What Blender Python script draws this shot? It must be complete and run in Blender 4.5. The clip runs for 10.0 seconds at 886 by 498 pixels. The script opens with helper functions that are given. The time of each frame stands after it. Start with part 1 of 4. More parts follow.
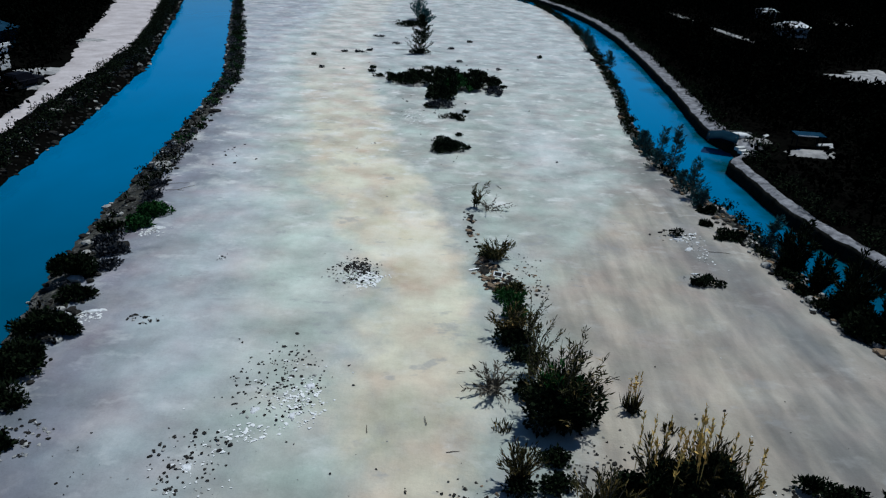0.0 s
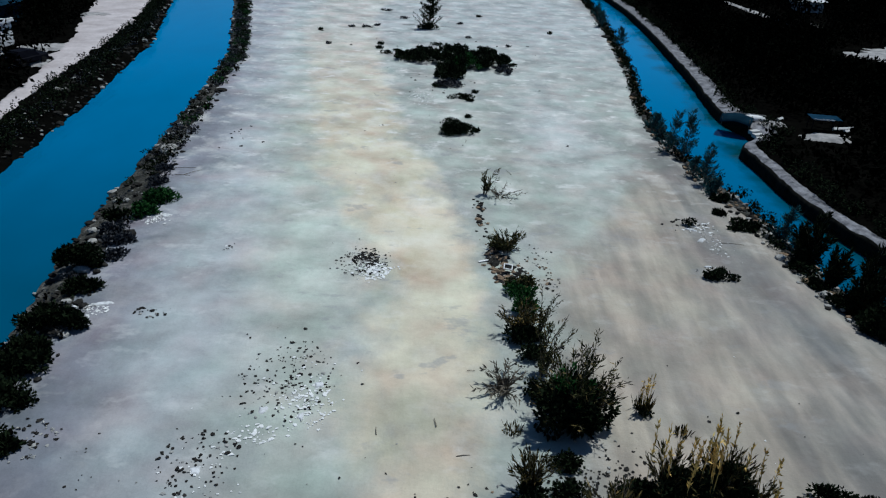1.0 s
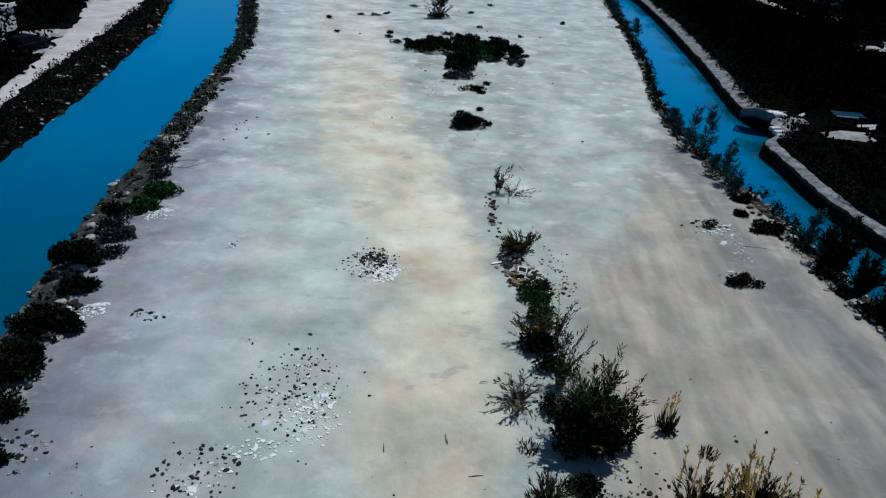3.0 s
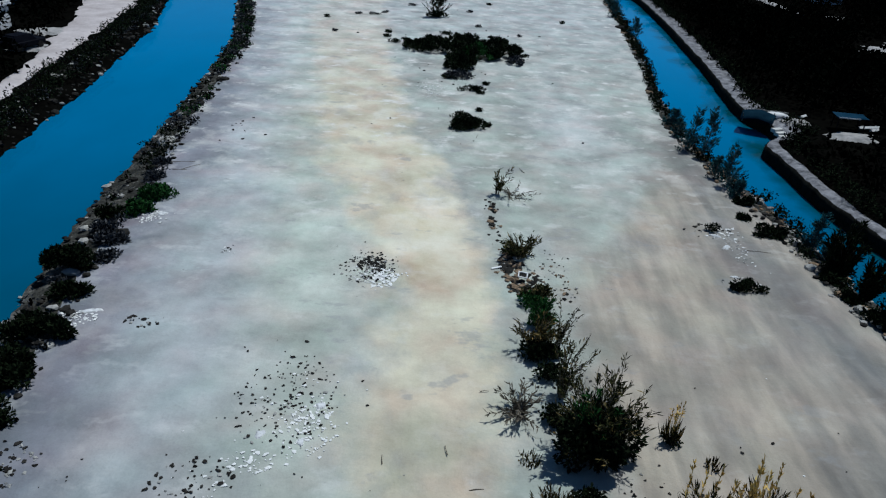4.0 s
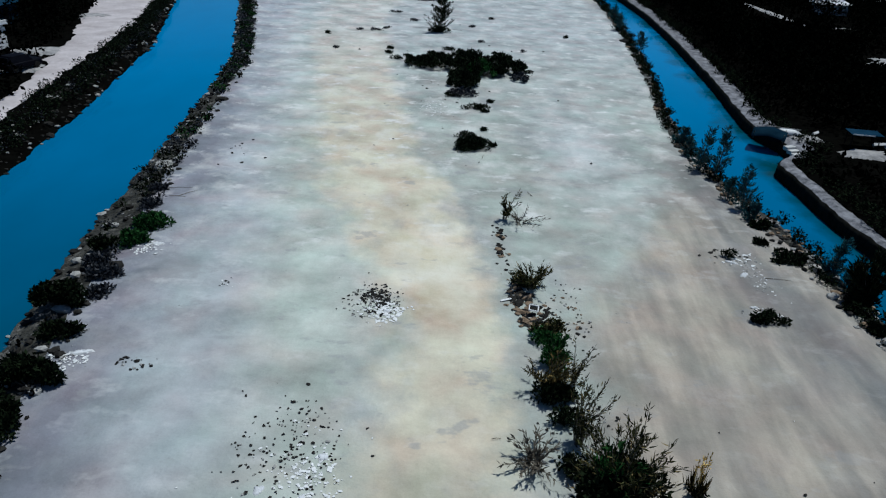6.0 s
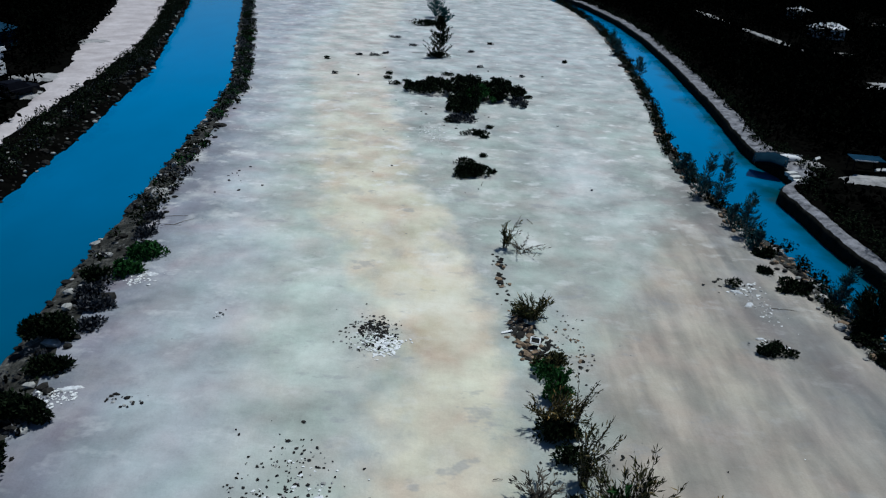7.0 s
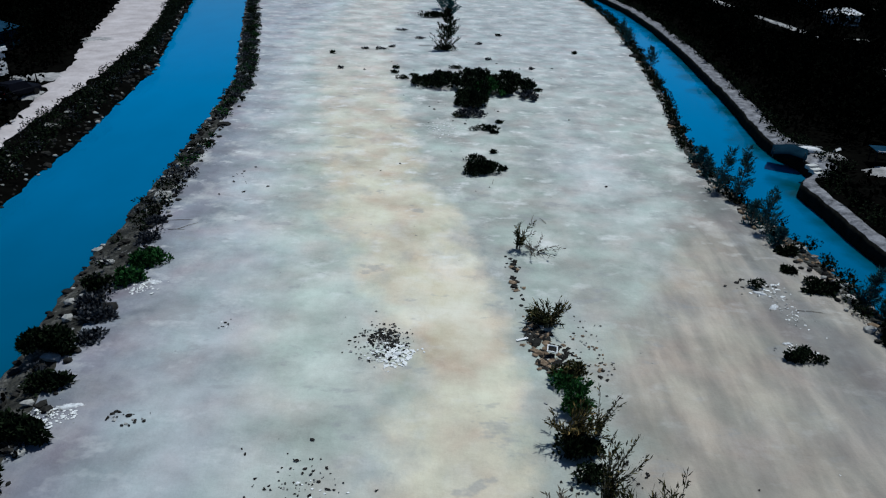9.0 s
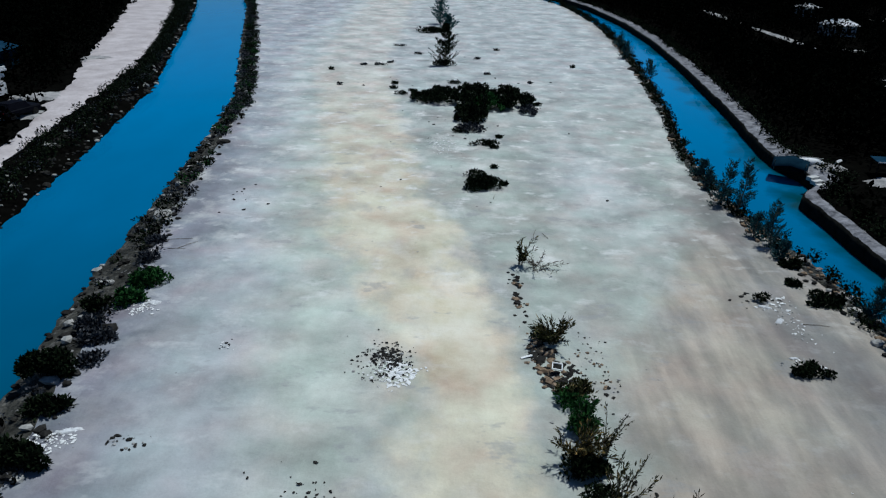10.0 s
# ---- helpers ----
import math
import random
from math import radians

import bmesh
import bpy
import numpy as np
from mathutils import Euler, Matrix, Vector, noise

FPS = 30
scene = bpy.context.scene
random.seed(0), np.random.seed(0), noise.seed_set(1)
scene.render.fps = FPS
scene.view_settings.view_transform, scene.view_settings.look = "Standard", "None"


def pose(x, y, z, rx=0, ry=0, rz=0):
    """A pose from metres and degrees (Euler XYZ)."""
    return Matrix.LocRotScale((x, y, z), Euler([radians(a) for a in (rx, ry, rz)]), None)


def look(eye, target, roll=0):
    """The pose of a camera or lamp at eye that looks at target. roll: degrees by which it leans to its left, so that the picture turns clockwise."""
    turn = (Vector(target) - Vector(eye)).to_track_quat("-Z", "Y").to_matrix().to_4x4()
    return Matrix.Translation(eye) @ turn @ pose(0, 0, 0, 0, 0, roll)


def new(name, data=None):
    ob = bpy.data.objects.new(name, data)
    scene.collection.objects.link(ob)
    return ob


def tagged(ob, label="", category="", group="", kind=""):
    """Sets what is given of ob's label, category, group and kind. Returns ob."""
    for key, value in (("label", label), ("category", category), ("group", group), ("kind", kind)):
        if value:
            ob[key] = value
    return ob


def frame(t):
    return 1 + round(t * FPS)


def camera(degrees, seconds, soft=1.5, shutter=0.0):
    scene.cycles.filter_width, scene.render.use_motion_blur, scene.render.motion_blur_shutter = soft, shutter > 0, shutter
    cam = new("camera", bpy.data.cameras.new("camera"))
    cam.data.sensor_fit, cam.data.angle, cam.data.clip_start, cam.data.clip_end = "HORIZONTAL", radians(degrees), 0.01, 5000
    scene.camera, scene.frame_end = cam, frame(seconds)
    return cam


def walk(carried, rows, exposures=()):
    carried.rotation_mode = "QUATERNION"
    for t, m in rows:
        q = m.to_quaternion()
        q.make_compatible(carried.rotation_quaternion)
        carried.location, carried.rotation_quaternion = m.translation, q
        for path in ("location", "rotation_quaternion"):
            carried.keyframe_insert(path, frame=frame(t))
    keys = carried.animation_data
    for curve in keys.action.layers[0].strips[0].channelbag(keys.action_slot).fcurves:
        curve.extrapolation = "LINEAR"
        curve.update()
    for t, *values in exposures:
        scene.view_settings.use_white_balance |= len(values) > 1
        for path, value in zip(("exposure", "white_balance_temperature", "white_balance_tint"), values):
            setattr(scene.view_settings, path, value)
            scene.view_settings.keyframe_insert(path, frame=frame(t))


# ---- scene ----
cam = camera(62.00, 10.0, soft=1.2)
PATH = [
    (0, (-0.289, 0.05, 17.507), (-0.223, 1.877, 16.697), 2.8),
    (0.2, (-0.402, 0.352, 17.787), (-0.333, 2.137, 16.888), 4.6),
    (0.3, (-0.368, 0.38, 17.76), (-0.301, 2.159, 16.848), 4.9),
    (0.5, (-0.242, 0.406, 17.643), (-0.131, 2.141, 16.655), 7.9),
    (0.6, (-0.348, 0.605, 17.895), (-0.226, 2.303, 16.847), 9.1),
    (0.7, (-0.499, 0.894, 18.165), (-0.403, 2.614, 17.149), 6.2),
    (0.8, (-0.575, 1.068, 18.311), (-0.491, 2.809, 17.329), 5.3),
    (1, (-0.509, 1.001, 18.275), (-0.456, 2.795, 17.393), 3.0),
    (1.2, (-0.447, 1.042, 18.054), (-0.363, 2.843, 17.189), 4.7),
    (1.5, (-0.555, 1.418, 18.101), (-0.48, 3.199, 17.194), 4.3),
    (1.7, (-0.617, 1.513, 18.058), (-0.544, 3.286, 17.136), 4.4),
    (2, (-0.689, 1.798, 18.055), (-0.616, 3.552, 17.098), 4.5),
    (2.2, (-0.647, 1.989, 18.141), (-0.599, 3.753, 17.198), 3.3),
    (2.5, (-0.656, 2.146, 18.097), (-0.617, 3.937, 17.206), 3.0),
    (2.7, (-0.716, 2.377, 18.095), (-0.681, 4.157, 17.185), 3.3),
    (3.8, (-0.838, 3.361, 18.071), (-0.792, 5.144, 17.167), 3.8),
    (4, (-0.865, 3.445, 18.081), (-0.82, 5.224, 17.168), 3.7),
    (4.2, (-0.903, 3.635, 18.175), (-0.884, 5.424, 17.281), 1.8),
    (4.5, (-0.932, 3.986, 18.204), (-0.925, 5.771, 17.301), 1.5),
    (4.7, (-0.972, 4.246, 18.317), (-0.984, 6.057, 17.469), 0.3),
    (5, (-0.939, 4.292, 18.184), (-0.932, 6.094, 17.316), 1.7),
    (5.2, (-1.022, 4.489, 18.243), (-1.001, 6.264, 17.323), 2.6),
    (5.5, (-1.053, 4.922, 18.379), (-1.051, 6.723, 17.509), 1.1),
    (5.7, (-1.046, 5.088, 18.319), (-1.01, 6.878, 17.428), 3.1),
    (6, (-1.116, 5.314, 18.313), (-1.078, 7.105, 17.424), 3.2),
    (6.2, (-1.082, 5.773, 18.369), (-1.047, 7.584, 17.521), 3.0),
    (7.3, (-1.175, 6.301, 18.406), (-1.134, 8.118, 17.571), 3.2),
    (7.5, (-1.258, 6.575, 18.451), (-1.209, 8.382, 17.596), 3.6),
    (7.8, (-1.363, 7.155, 18.362), (-1.344, 8.965, 17.511), 2.0),
    (8, (-1.296, 7.271, 18.448), (-1.281, 9.079, 17.594), 1.8),
    (8.5, (-1.27, 7.521, 18.3), (-1.259, 9.33, 17.445), 1.8),
    (9, (-1.275, 7.658, 18.39), (-1.26, 9.465, 17.532), 2.1),
    (9.5, (-1.348, 7.716, 18.343), (-1.328, 9.52, 17.478), 2.3),
    (10, (-1.406, 7.99, 18.434), (-1.391, 9.812, 17.609), 1.5),
]
walk(cam, [(t, look(eye, target, roll)) for t, eye, target, roll in PATH], [(0, -0.15, 5800, 3.0), (10, -0.15, 5800, 3.0)])

# ---- light ----
SUN_ELEV, SUN_AZ = radians(68), radians(48)
world = bpy.data.worlds.new("sky")
scene.world = world
world.use_nodes = True
wn, wl = world.node_tree.nodes, world.node_tree.links
sky = wn.new("ShaderNodeTexSky")
sky.sky_type = "NISHITA"
sky.sun_disc = False
sky.sun_elevation, sky.sun_rotation = SUN_ELEV, SUN_AZ
sky.dust_density, sky.ozone_density = 0.0, 8.0
wl.new(sky.outputs[0], wn["Background"].inputs[0])
wn["Background"].inputs[1].default_value = 0.05
to_sun = Vector((math.sin(SUN_AZ) * math.cos(SUN_ELEV), math.cos(SUN_AZ) * math.cos(SUN_ELEV), math.sin(SUN_ELEV)))
sun = new("sun", bpy.data.lights.new("sun", "SUN"))
sun.data.energy, sun.data.angle, sun.data.color = 3.5, radians(0.53), (1.0, 0.96, 0.9)
sun.matrix_world = look(to_sun * 300, (0, 0, 0))


# ---- materials ----
class Mat:
    """A small wrapper that adds nodes to a principled material."""

    def __init__(self, name, rough=0.9, spec=0.3):
        self.m = bpy.data.materials.new(name)
        self.m.use_nodes = True
        self.t = self.m.node_tree
        self.p = self.t.nodes["Principled BSDF"]
        self.p.inputs["Roughness"].default_value = rough
        self.p.inputs["Specular IOR Level"].default_value = spec
        geo = self.t.nodes.new("ShaderNodeNewGeometry")
        self.pos, self.island = geo.outputs["Position"], geo.outputs["Random Per Island"]
        self.obj = self.t.nodes.new("ShaderNodeTexCoord").outputs["Object"]
        self.rand = self.t.nodes.new("ShaderNodeObjectInfo").outputs["Random"]

    def link(self, a, b):
        self.t.links.new(a, b)

    def noise(self, scale, detail=4.0, rough=0.6, where=None, distort=0.0):
        n = self.t.nodes.new("ShaderNodeTexNoise")
        n.inputs["Scale"].default_value, n.inputs["Detail"].default_value = scale, detail
        n.inputs["Roughness"].default_value, n.inputs["Distortion"].default_value = rough, distort
        self.link(where or self.pos, n.inputs["Vector"])
        return n.outputs["Fac"]

    def vor(self, scale, where=None):
        n = self.t.nodes.new("ShaderNodeTexVoronoi")
        n.inputs["Scale"].default_value = scale
        self.link(where or self.pos, n.inputs["Vector"])
        return n.outputs["Distance"], n.outputs["Color"]

    def ramp(self, fac, *stops):
        n = self.t.nodes.new("ShaderNodeValToRGB")
        e = n.color_ramp.elements
        while len(e) < len(stops):
            e.new(0.5)
        for el, (at, c) in zip(e, stops):
            el.position = at
            el.color = (*c, 1) if isinstance(c, tuple) else (c, c, c, 1)
        self.link(fac, n.inputs["Fac"])
        return n.outputs["Color"]

    def mix(self, fac, a, b, kind="MIX"):
        n = self.t.nodes.new("ShaderNodeMix")
        n.data_type, n.blend_type = "RGBA", kind
        for v, socket in ((fac, n.inputs[0]), (a, n.inputs[6]), (b, n.inputs[7])):
            if isinstance(v, (int, float)):
                socket.default_value = v
            elif isinstance(v, tuple):
                socket.default_value = (*v, 1)
            else:
                self.link(v, socket)
        return n.outputs[2]

    def math(self, op, a, b=0.0):
        n = self.t.nodes.new("ShaderNodeMath")
        n.operation = op
        for v, socket in ((a, n.inputs[0]), (b, n.inputs[1])):
            if isinstance(v, (int, float)):
                socket.default_value = v
            else:
                self.link(v, socket)
        return n.outputs[0]

    def xyz(self, v):
        n = self.t.nodes.new("ShaderNodeSeparateXYZ")
        self.link(v, n.inputs[0])
        return n.outputs

    def stretch(self, sx, sy, sz, turn=0.0):
        n = self.t.nodes.new("ShaderNodeMapping")
        n.inputs["Scale"].default_value = (sx, sy, sz)
        n.inputs["Rotation"].default_value = (0, 0, turn)
        self.link(self.pos, n.inputs["Vector"])
        return n.outputs[0]

    def colour(self, c):
        if isinstance(c, tuple):
            self.p.inputs["Base Color"].default_value = (*c, 1)
        else:
            self.link(c, self.p.inputs["Base Color"])
        return self

    def bump(self, height, strength, distance):
        n = self.t.nodes.new("ShaderNodeBump")
        n.inputs["Strength"].default_value, n.inputs["Distance"].default_value = strength, distance
        self.link(height, n.inputs["Height"])
        self.link(n.outputs[0], self.p.inputs["Normal"])
        return self


def sand_material():
    m = Mat("marl_sand", 0.97, 0.08)
    x, y, z = m.xyz(m.pos)
    # ragged joints between the fills
    wob = m.math("MULTIPLY", m.math("SUBTRACT", m.noise(0.16, 3, 0.55), 0.5), 5.0)
    wob2 = m.math("MULTIPLY", m.math("SUBTRACT", m.noise(0.75, 5, 0.7, m.stretch(1, 0.7, 1, 0.3)), 0.5), 2.6)
    u = m.math("ADD", x, m.math("ADD", wob, wob2))

    def joint(width, *stops):
        """0 west of a line that runs along the spit, 1 east of it; stops are (y, x) places on the line."""
        at = m.ramp(m.math("DIVIDE", y, 130.0), *((py / 130.0, (px + 30.0) / 60.0) for py, px in stops))
        at = m.math("SUBTRACT", m.math("MULTIPLY", at, 60.0), 30.0)
        fac = m.math("ADD", m.math("DIVIDE", m.math("SUBTRACT", u, at), width), 0.5)
        return m.ramp(fac, (0.0, 0.0), (1.0, 1.0))

    def spread(cx, cy, rx, ry, soft=0.6):
        """1 inside an uneven oval of fill, 0 outside."""
        dx = m.math("DIVIDE", m.math("SUBTRACT", u, cx), rx)
        dy = m.math("DIVIDE", m.math("SUBTRACT", m.math("ADD", y, m.math("MULTIPLY", wob2, 1.5)), cy), ry)
        d = m.math("SQRT", m.math("ADD", m.math("MULTIPLY", dx, dx), m.math("MULTIPLY", dy, dy)))
        return m.ramp(d, (1.0 - soft, 1.0), (1.0, 0.0))

    mauve = joint(3.2, (0, -8.0), (20, -11.4), (30, -13.6), (38, -14.6), (46, -15.2), (61, -16.4), (75, -18.6), (110, -24.0))
    green = joint(3.5, (0, -5.0), (20, -7.2), (34, -9.2), (45, -10.6), (56, -12.4), (73, -15.0), (110, -22.0))
    beige = joint(2.2, (0, -1.5), (20, -2.5), (24, -3.1), (33, -2.5), (39, -3.6), (47, -6.6), (57, -9.4), (68, -11.0), (86, -14.5), (110, -18.5))
    marl = joint(1.6, (0, 1.6), (20, 1.6), (30, 2.2), (38, 2.2), (48, 0.6), (56, -2.2), (68, -4.0), (87, -6.0), (110, -8.5))
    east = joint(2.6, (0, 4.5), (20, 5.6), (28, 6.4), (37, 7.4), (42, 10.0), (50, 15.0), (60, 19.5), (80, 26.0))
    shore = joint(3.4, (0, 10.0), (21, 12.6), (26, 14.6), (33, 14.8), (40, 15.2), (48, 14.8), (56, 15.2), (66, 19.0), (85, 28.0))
    # mauve and east-to-shore strips are greyer marl, darkened further for lens vignetting
    tint = m.mix(mauve, (0.215, 0.219, 0.252), (0.385, 0.40, 0.412))
    tint = m.mix(green, tint, (0.445, 0.47, 0.425))
    tint = m.mix(beige, tint, (0.575, 0.517, 0.405))
    tint = m.mix(marl, tint, (0.375, 0.395, 0.36))
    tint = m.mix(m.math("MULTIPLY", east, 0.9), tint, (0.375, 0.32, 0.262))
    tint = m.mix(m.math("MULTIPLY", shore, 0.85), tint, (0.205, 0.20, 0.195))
    # fresh cream fill heaped beside the shrub row, pale marl on the eastern shoulder, brown near corner with lens
    # vignetting in its tone
    tint = m.mix(m.math("MULTIPLY", spread(-0.6, 43.0, 2.6, 9.0, 0.8), 0.7), tint, (0.745, 0.685, 0.55))
    tint = m.mix(m.math("MULTIPLY", spread(10.5, 62.0, 6.0, 17.0, 0.8), 0.75), tint, (0.47, 0.485, 0.485))
    tint = m.mix(m.math("MULTIPLY", spread(9.5, 39.5, 4.2, 2.6, 0.9), 0.5), tint, (0.52, 0.475, 0.42))
    tint = m.mix(m.math("MULTIPLY", spread(14.0, 19.0, 6.5, 6.0, 0.8), 0.7), tint, (0.165, 0.155, 0.14))
    # blue-grey distance tint put into the sand colour
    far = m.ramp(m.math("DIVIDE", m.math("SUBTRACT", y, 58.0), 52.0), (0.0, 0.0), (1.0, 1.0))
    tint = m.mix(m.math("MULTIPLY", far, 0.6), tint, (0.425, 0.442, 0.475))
    # near end multiplied darker: lens vignetting set into the sand colour
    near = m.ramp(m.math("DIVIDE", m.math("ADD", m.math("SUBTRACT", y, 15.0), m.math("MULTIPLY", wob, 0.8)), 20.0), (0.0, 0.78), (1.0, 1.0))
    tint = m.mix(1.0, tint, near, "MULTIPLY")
    base = m.ramp(m.noise(0.24, 6, 0.62), (0.3, 0.27), (0.5, 0.5), (0.7, 0.74))
    tint = m.mix(0.7, tint, base, "OVERLAY")
    blot = m.ramp(m.noise(0.36, 2, 0.5), (0.30, (0.46, 0.52, 0.505)), (0.52, (0.5, 0.503, 0.5)), (0.70, (0.56, 0.49, 0.485)))
    tint = m.mix(0.6, tint, blot, "OVERLAY")
    # pale crust flakes, strongest on the dry middle stretch, and damp grey hollows
    dry = m.ramp(m.math("DIVIDE", m.math("SUBTRACT", y, 34.0), 26.0), (0.0, 0.3), (1.0, 1.0))
    crust = m.ramp(m.noise(0.36, 5, 0.62, m.stretch(1, 0.8, 1, 0.4)), (0.52, 0.0), (0.68, 1.0))
    tint = m.mix(m.math("MULTIPLY", m.math("MULTIPLY", crust, dry), 0.55), tint, (0.68, 0.67, 0.64))
    damp = m.ramp(m.noise(0.15, 5, 0.6, m.stretch(1.4, 0.8, 1, -0.6)), (0.56, 0.0), (0.68, 1.0))
    tint = m.mix(m.math("MULTIPLY", damp, 0.42), tint, (0.27, 0.28, 0.295))
    flake = m.ramp(m.noise(0.8, 4, 0.62, m.stretch(0.55, 0.8, 1, 0.15)), (0.58, 0.0), (0.70, 1.0))
    tint = m.mix(m.math("MULTIPLY", m.math("MULTIPLY", flake, dry), 0.7), tint, (0.74, 0.735, 0.72))
    hollow = m.ramp(m.noise(0.55, 4, 0.65, m.stretch(0.6, 0.9, 1, -0.2)), (0.34, 1.0), (0.40, 0.0))
    tint = m.mix(m.math("MULTIPLY", hollow, 0.5), tint, (0.29, 0.295, 0.30))
    # broad soft swaths left by machines on the eastern side
    rut = m.noise(1.0, 4, 0.6, m.stretch(1.6, 0.3, 1, -0.2))
    swath = m.ramp(m.noise(0.5, 4, 0.6, m.stretch(0.8, 0.16, 1, -0.22)), (0.40, (0.17, 0.166, 0.162)), (0.5, (0.29, 0.268, 0.235)), (0.58, (0.47, 0.415, 0.345)))
    tint = m.mix(m.math("MULTIPLY", east, 0.4), tint, swath)
    tint = m.mix(m.math("MULTIPLY", east, 0.32), tint, m.ramp(rut, (0.36, 0.38), (0.64, 0.6)), "OVERLAY")
    grit = m.noise(11.0, 4, 0.7)
    tint = m.mix(0.22, tint, m.ramp(grit, (0.3, 0.38), (0.7, 0.6)), "OVERLAY")
    dots = m.ramp(m.vor(0.9)[0], (0.0, 1.0), (0.06, 0.0))
    some = m.ramp(m.noise(0.35, 2), (0.5, 0.0), (0.58, 1.0))
    tint = m.mix(m.math("MULTIPLY", m.math("MULTIPLY", dots, some), 0.75), tint, (0.10, 0.10, 0.09))
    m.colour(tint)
    m.bump(m.math("ADD", m.math("MULTIPLY", rut, 0.2), m.math("ADD", m.noise(0.8, 6, 0.6), m.math("MULTIPLY", grit, 0.06))), 0.6, 0.16)
    return m.m


def bank_material():
    m = Mat("bank_rubble_soil", 0.95, 0.2)
    soil = m.ramp(m.noise(0.9, 6, 0.7), (0.35, (0.014, 0.014, 0.012)), (0.55, (0.05, 0.049, 0.042)), (0.75, (0.22, 0.21, 0.195)))
    d, c = m.vor(2.6)
    stone = m.mix(m.ramp(d, (0.18, 1.0), (0.3, 0.0)), soil, (0.26, 0.255, 0.25))
    m.colour(m.mix(m.ramp(m.noise(1.1, 3), (0.54, 0.0), (0.64, 1.0)), soil, stone))
    m.bump(m.math("ADD", m.noise(3.0, 5), m.math("MULTIPLY", d, -0.8)), 0.8, 0.2)
    return m.m


def plain(name, a, b, scale=2.0, rough=0.9, spec=0.3, bump=0.3, metal=0.0, world_space=True):
    """A surface mottled between two colours at two scales."""
    m = Mat(name, rough, spec)
    where = m.pos if world_space else m.obj
    n1, n2 = m.noise(scale, 5, 0.65, where), m.noise(scale * 9, 3, 0.6, where)
    m.colour(m.mix(0.25, m.ramp(n1, (0.32, a), (0.68, b)), m.ramp(n2, (0.3, 0.3), (0.7, 0.7)), "OVERLAY"))
    m.bump(m.math("ADD", n1, m.math("MULTIPLY", n2, 0.3)), bump, 0.05)
    m.p.inputs["Metallic"].default_value = metal
    return m.m


def leaf_material(name, dark, light, dry=None, spec=0.04):
    m = Mat(name, 0.9, spec)
    c = m.ramp(m.island, (0.0, dark), (0.75, light), (1.0, dry or light))
    c = m.mix(0.4, c, m.ramp(m.noise(1.3, 3), (0.3, 0.25), (0.7, 0.7)), "OVERLAY")
    return m.colour(c).m


def water_material():
    m = Mat("turquoise_canal_water", 0.03, 0.1)
    m.p.inputs["IOR"].default_value = 1.33
    # lens vignetting and far sky reflection painted into the colour: dark near end, bright far end
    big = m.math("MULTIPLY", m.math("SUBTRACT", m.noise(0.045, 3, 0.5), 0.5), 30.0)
    falloff = m.math("DIVIDE", m.math("ADD", m.math("SUBTRACT", m.xyz(m.pos)[1], 30.0), big), 90.0)
    c = m.ramp(falloff, (0.0, (0.0, 0.068, 0.135)), (0.35, (0.0, 0.125, 0.28)), (0.8, (0.0, 0.185, 0.43)))
    c = m.mix(0.2, c, m.ramp(m.noise(0.3, 4, 0.6, m.stretch(1, 0.4, 1)), (0.3, 0.4), (0.7, 0.6)), "OVERLAY")
    # shade and reflection of the rock wall and trees, painted as a dark olive band
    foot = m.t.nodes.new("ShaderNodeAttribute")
    foot.attribute_name = "wall_shade"
    # weed is the ragged mask of this painted dark band
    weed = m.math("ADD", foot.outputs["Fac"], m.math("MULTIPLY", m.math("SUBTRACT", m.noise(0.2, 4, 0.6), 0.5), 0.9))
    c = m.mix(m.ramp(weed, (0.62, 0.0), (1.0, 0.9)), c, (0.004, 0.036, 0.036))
    m.colour(c)
    m.bump(m.math("ADD", m.noise(1.6, 3, 0.55, m.stretch(1.3, 0.8, 1)), m.math("MULTIPLY", m.noise(6.0, 2), 0.25)), 0.05, 0.05)
    return m.m


SAND, BANK, WATER = sand_material(), bank_material(), water_material()
# near-black so that gaps under the trees read as deep shade
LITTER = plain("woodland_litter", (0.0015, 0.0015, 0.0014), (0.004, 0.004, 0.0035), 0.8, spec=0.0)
BED = plain("canal_bed", (0.05, 0.06, 0.05), (0.12, 0.13, 0.11), 0.5)
LEDGE = plain("limestone_ledge", (0.04, 0.041, 0.048), (0.29, 0.29, 0.315), 1.5, bump=0.8)
# near-black tone holds the shade of the wall face turned from the sun
WALLM = plain("shaded_rock_wall", (0.004, 0.005, 0.004), (0.016, 0.016, 0.014), 1.4, spec=0.02, bump=0.6)
ROADM = plain("road_marl", (0.37, 0.33, 0.33), (0.54, 0.495, 0.50), 0.35, bump=0.4)
CLEAR = plain("clearing_sand", (0.17, 0.168, 0.17), (0.42, 0.405, 0.40), 0.9, bump=0.5)
STONE_DARK = plain("weathered_dark_stone", (0.008, 0.008, 0.008), (0.04, 0.038, 0.035), 3.0, spec=0.03)
STONE_BROWN = plain("brown_limestone", (0.09, 0.06, 0.038), (0.29, 0.21, 0.14), 3.0)
STONE_WHITE = plain("white_concrete_chip", (0.62, 0.63, 0.63), (0.80, 0.80, 0.79), 3.0)
STONE_GREY = plain("grey_rubble_stone", (0.22, 0.22, 0.21), (0.42, 0.41, 0.39), 3.0)
LEAF = leaf_material("shrub_leaf", (0.008, 0.011, 0.005), (0.055, 0.058, 0.022), (0.24, 0.18, 0.08))
LEAF_GREEN = leaf_material("green_shrub_leaf", (0.005, 0.018, 0.006), (0.026, 0.085, 0.022))
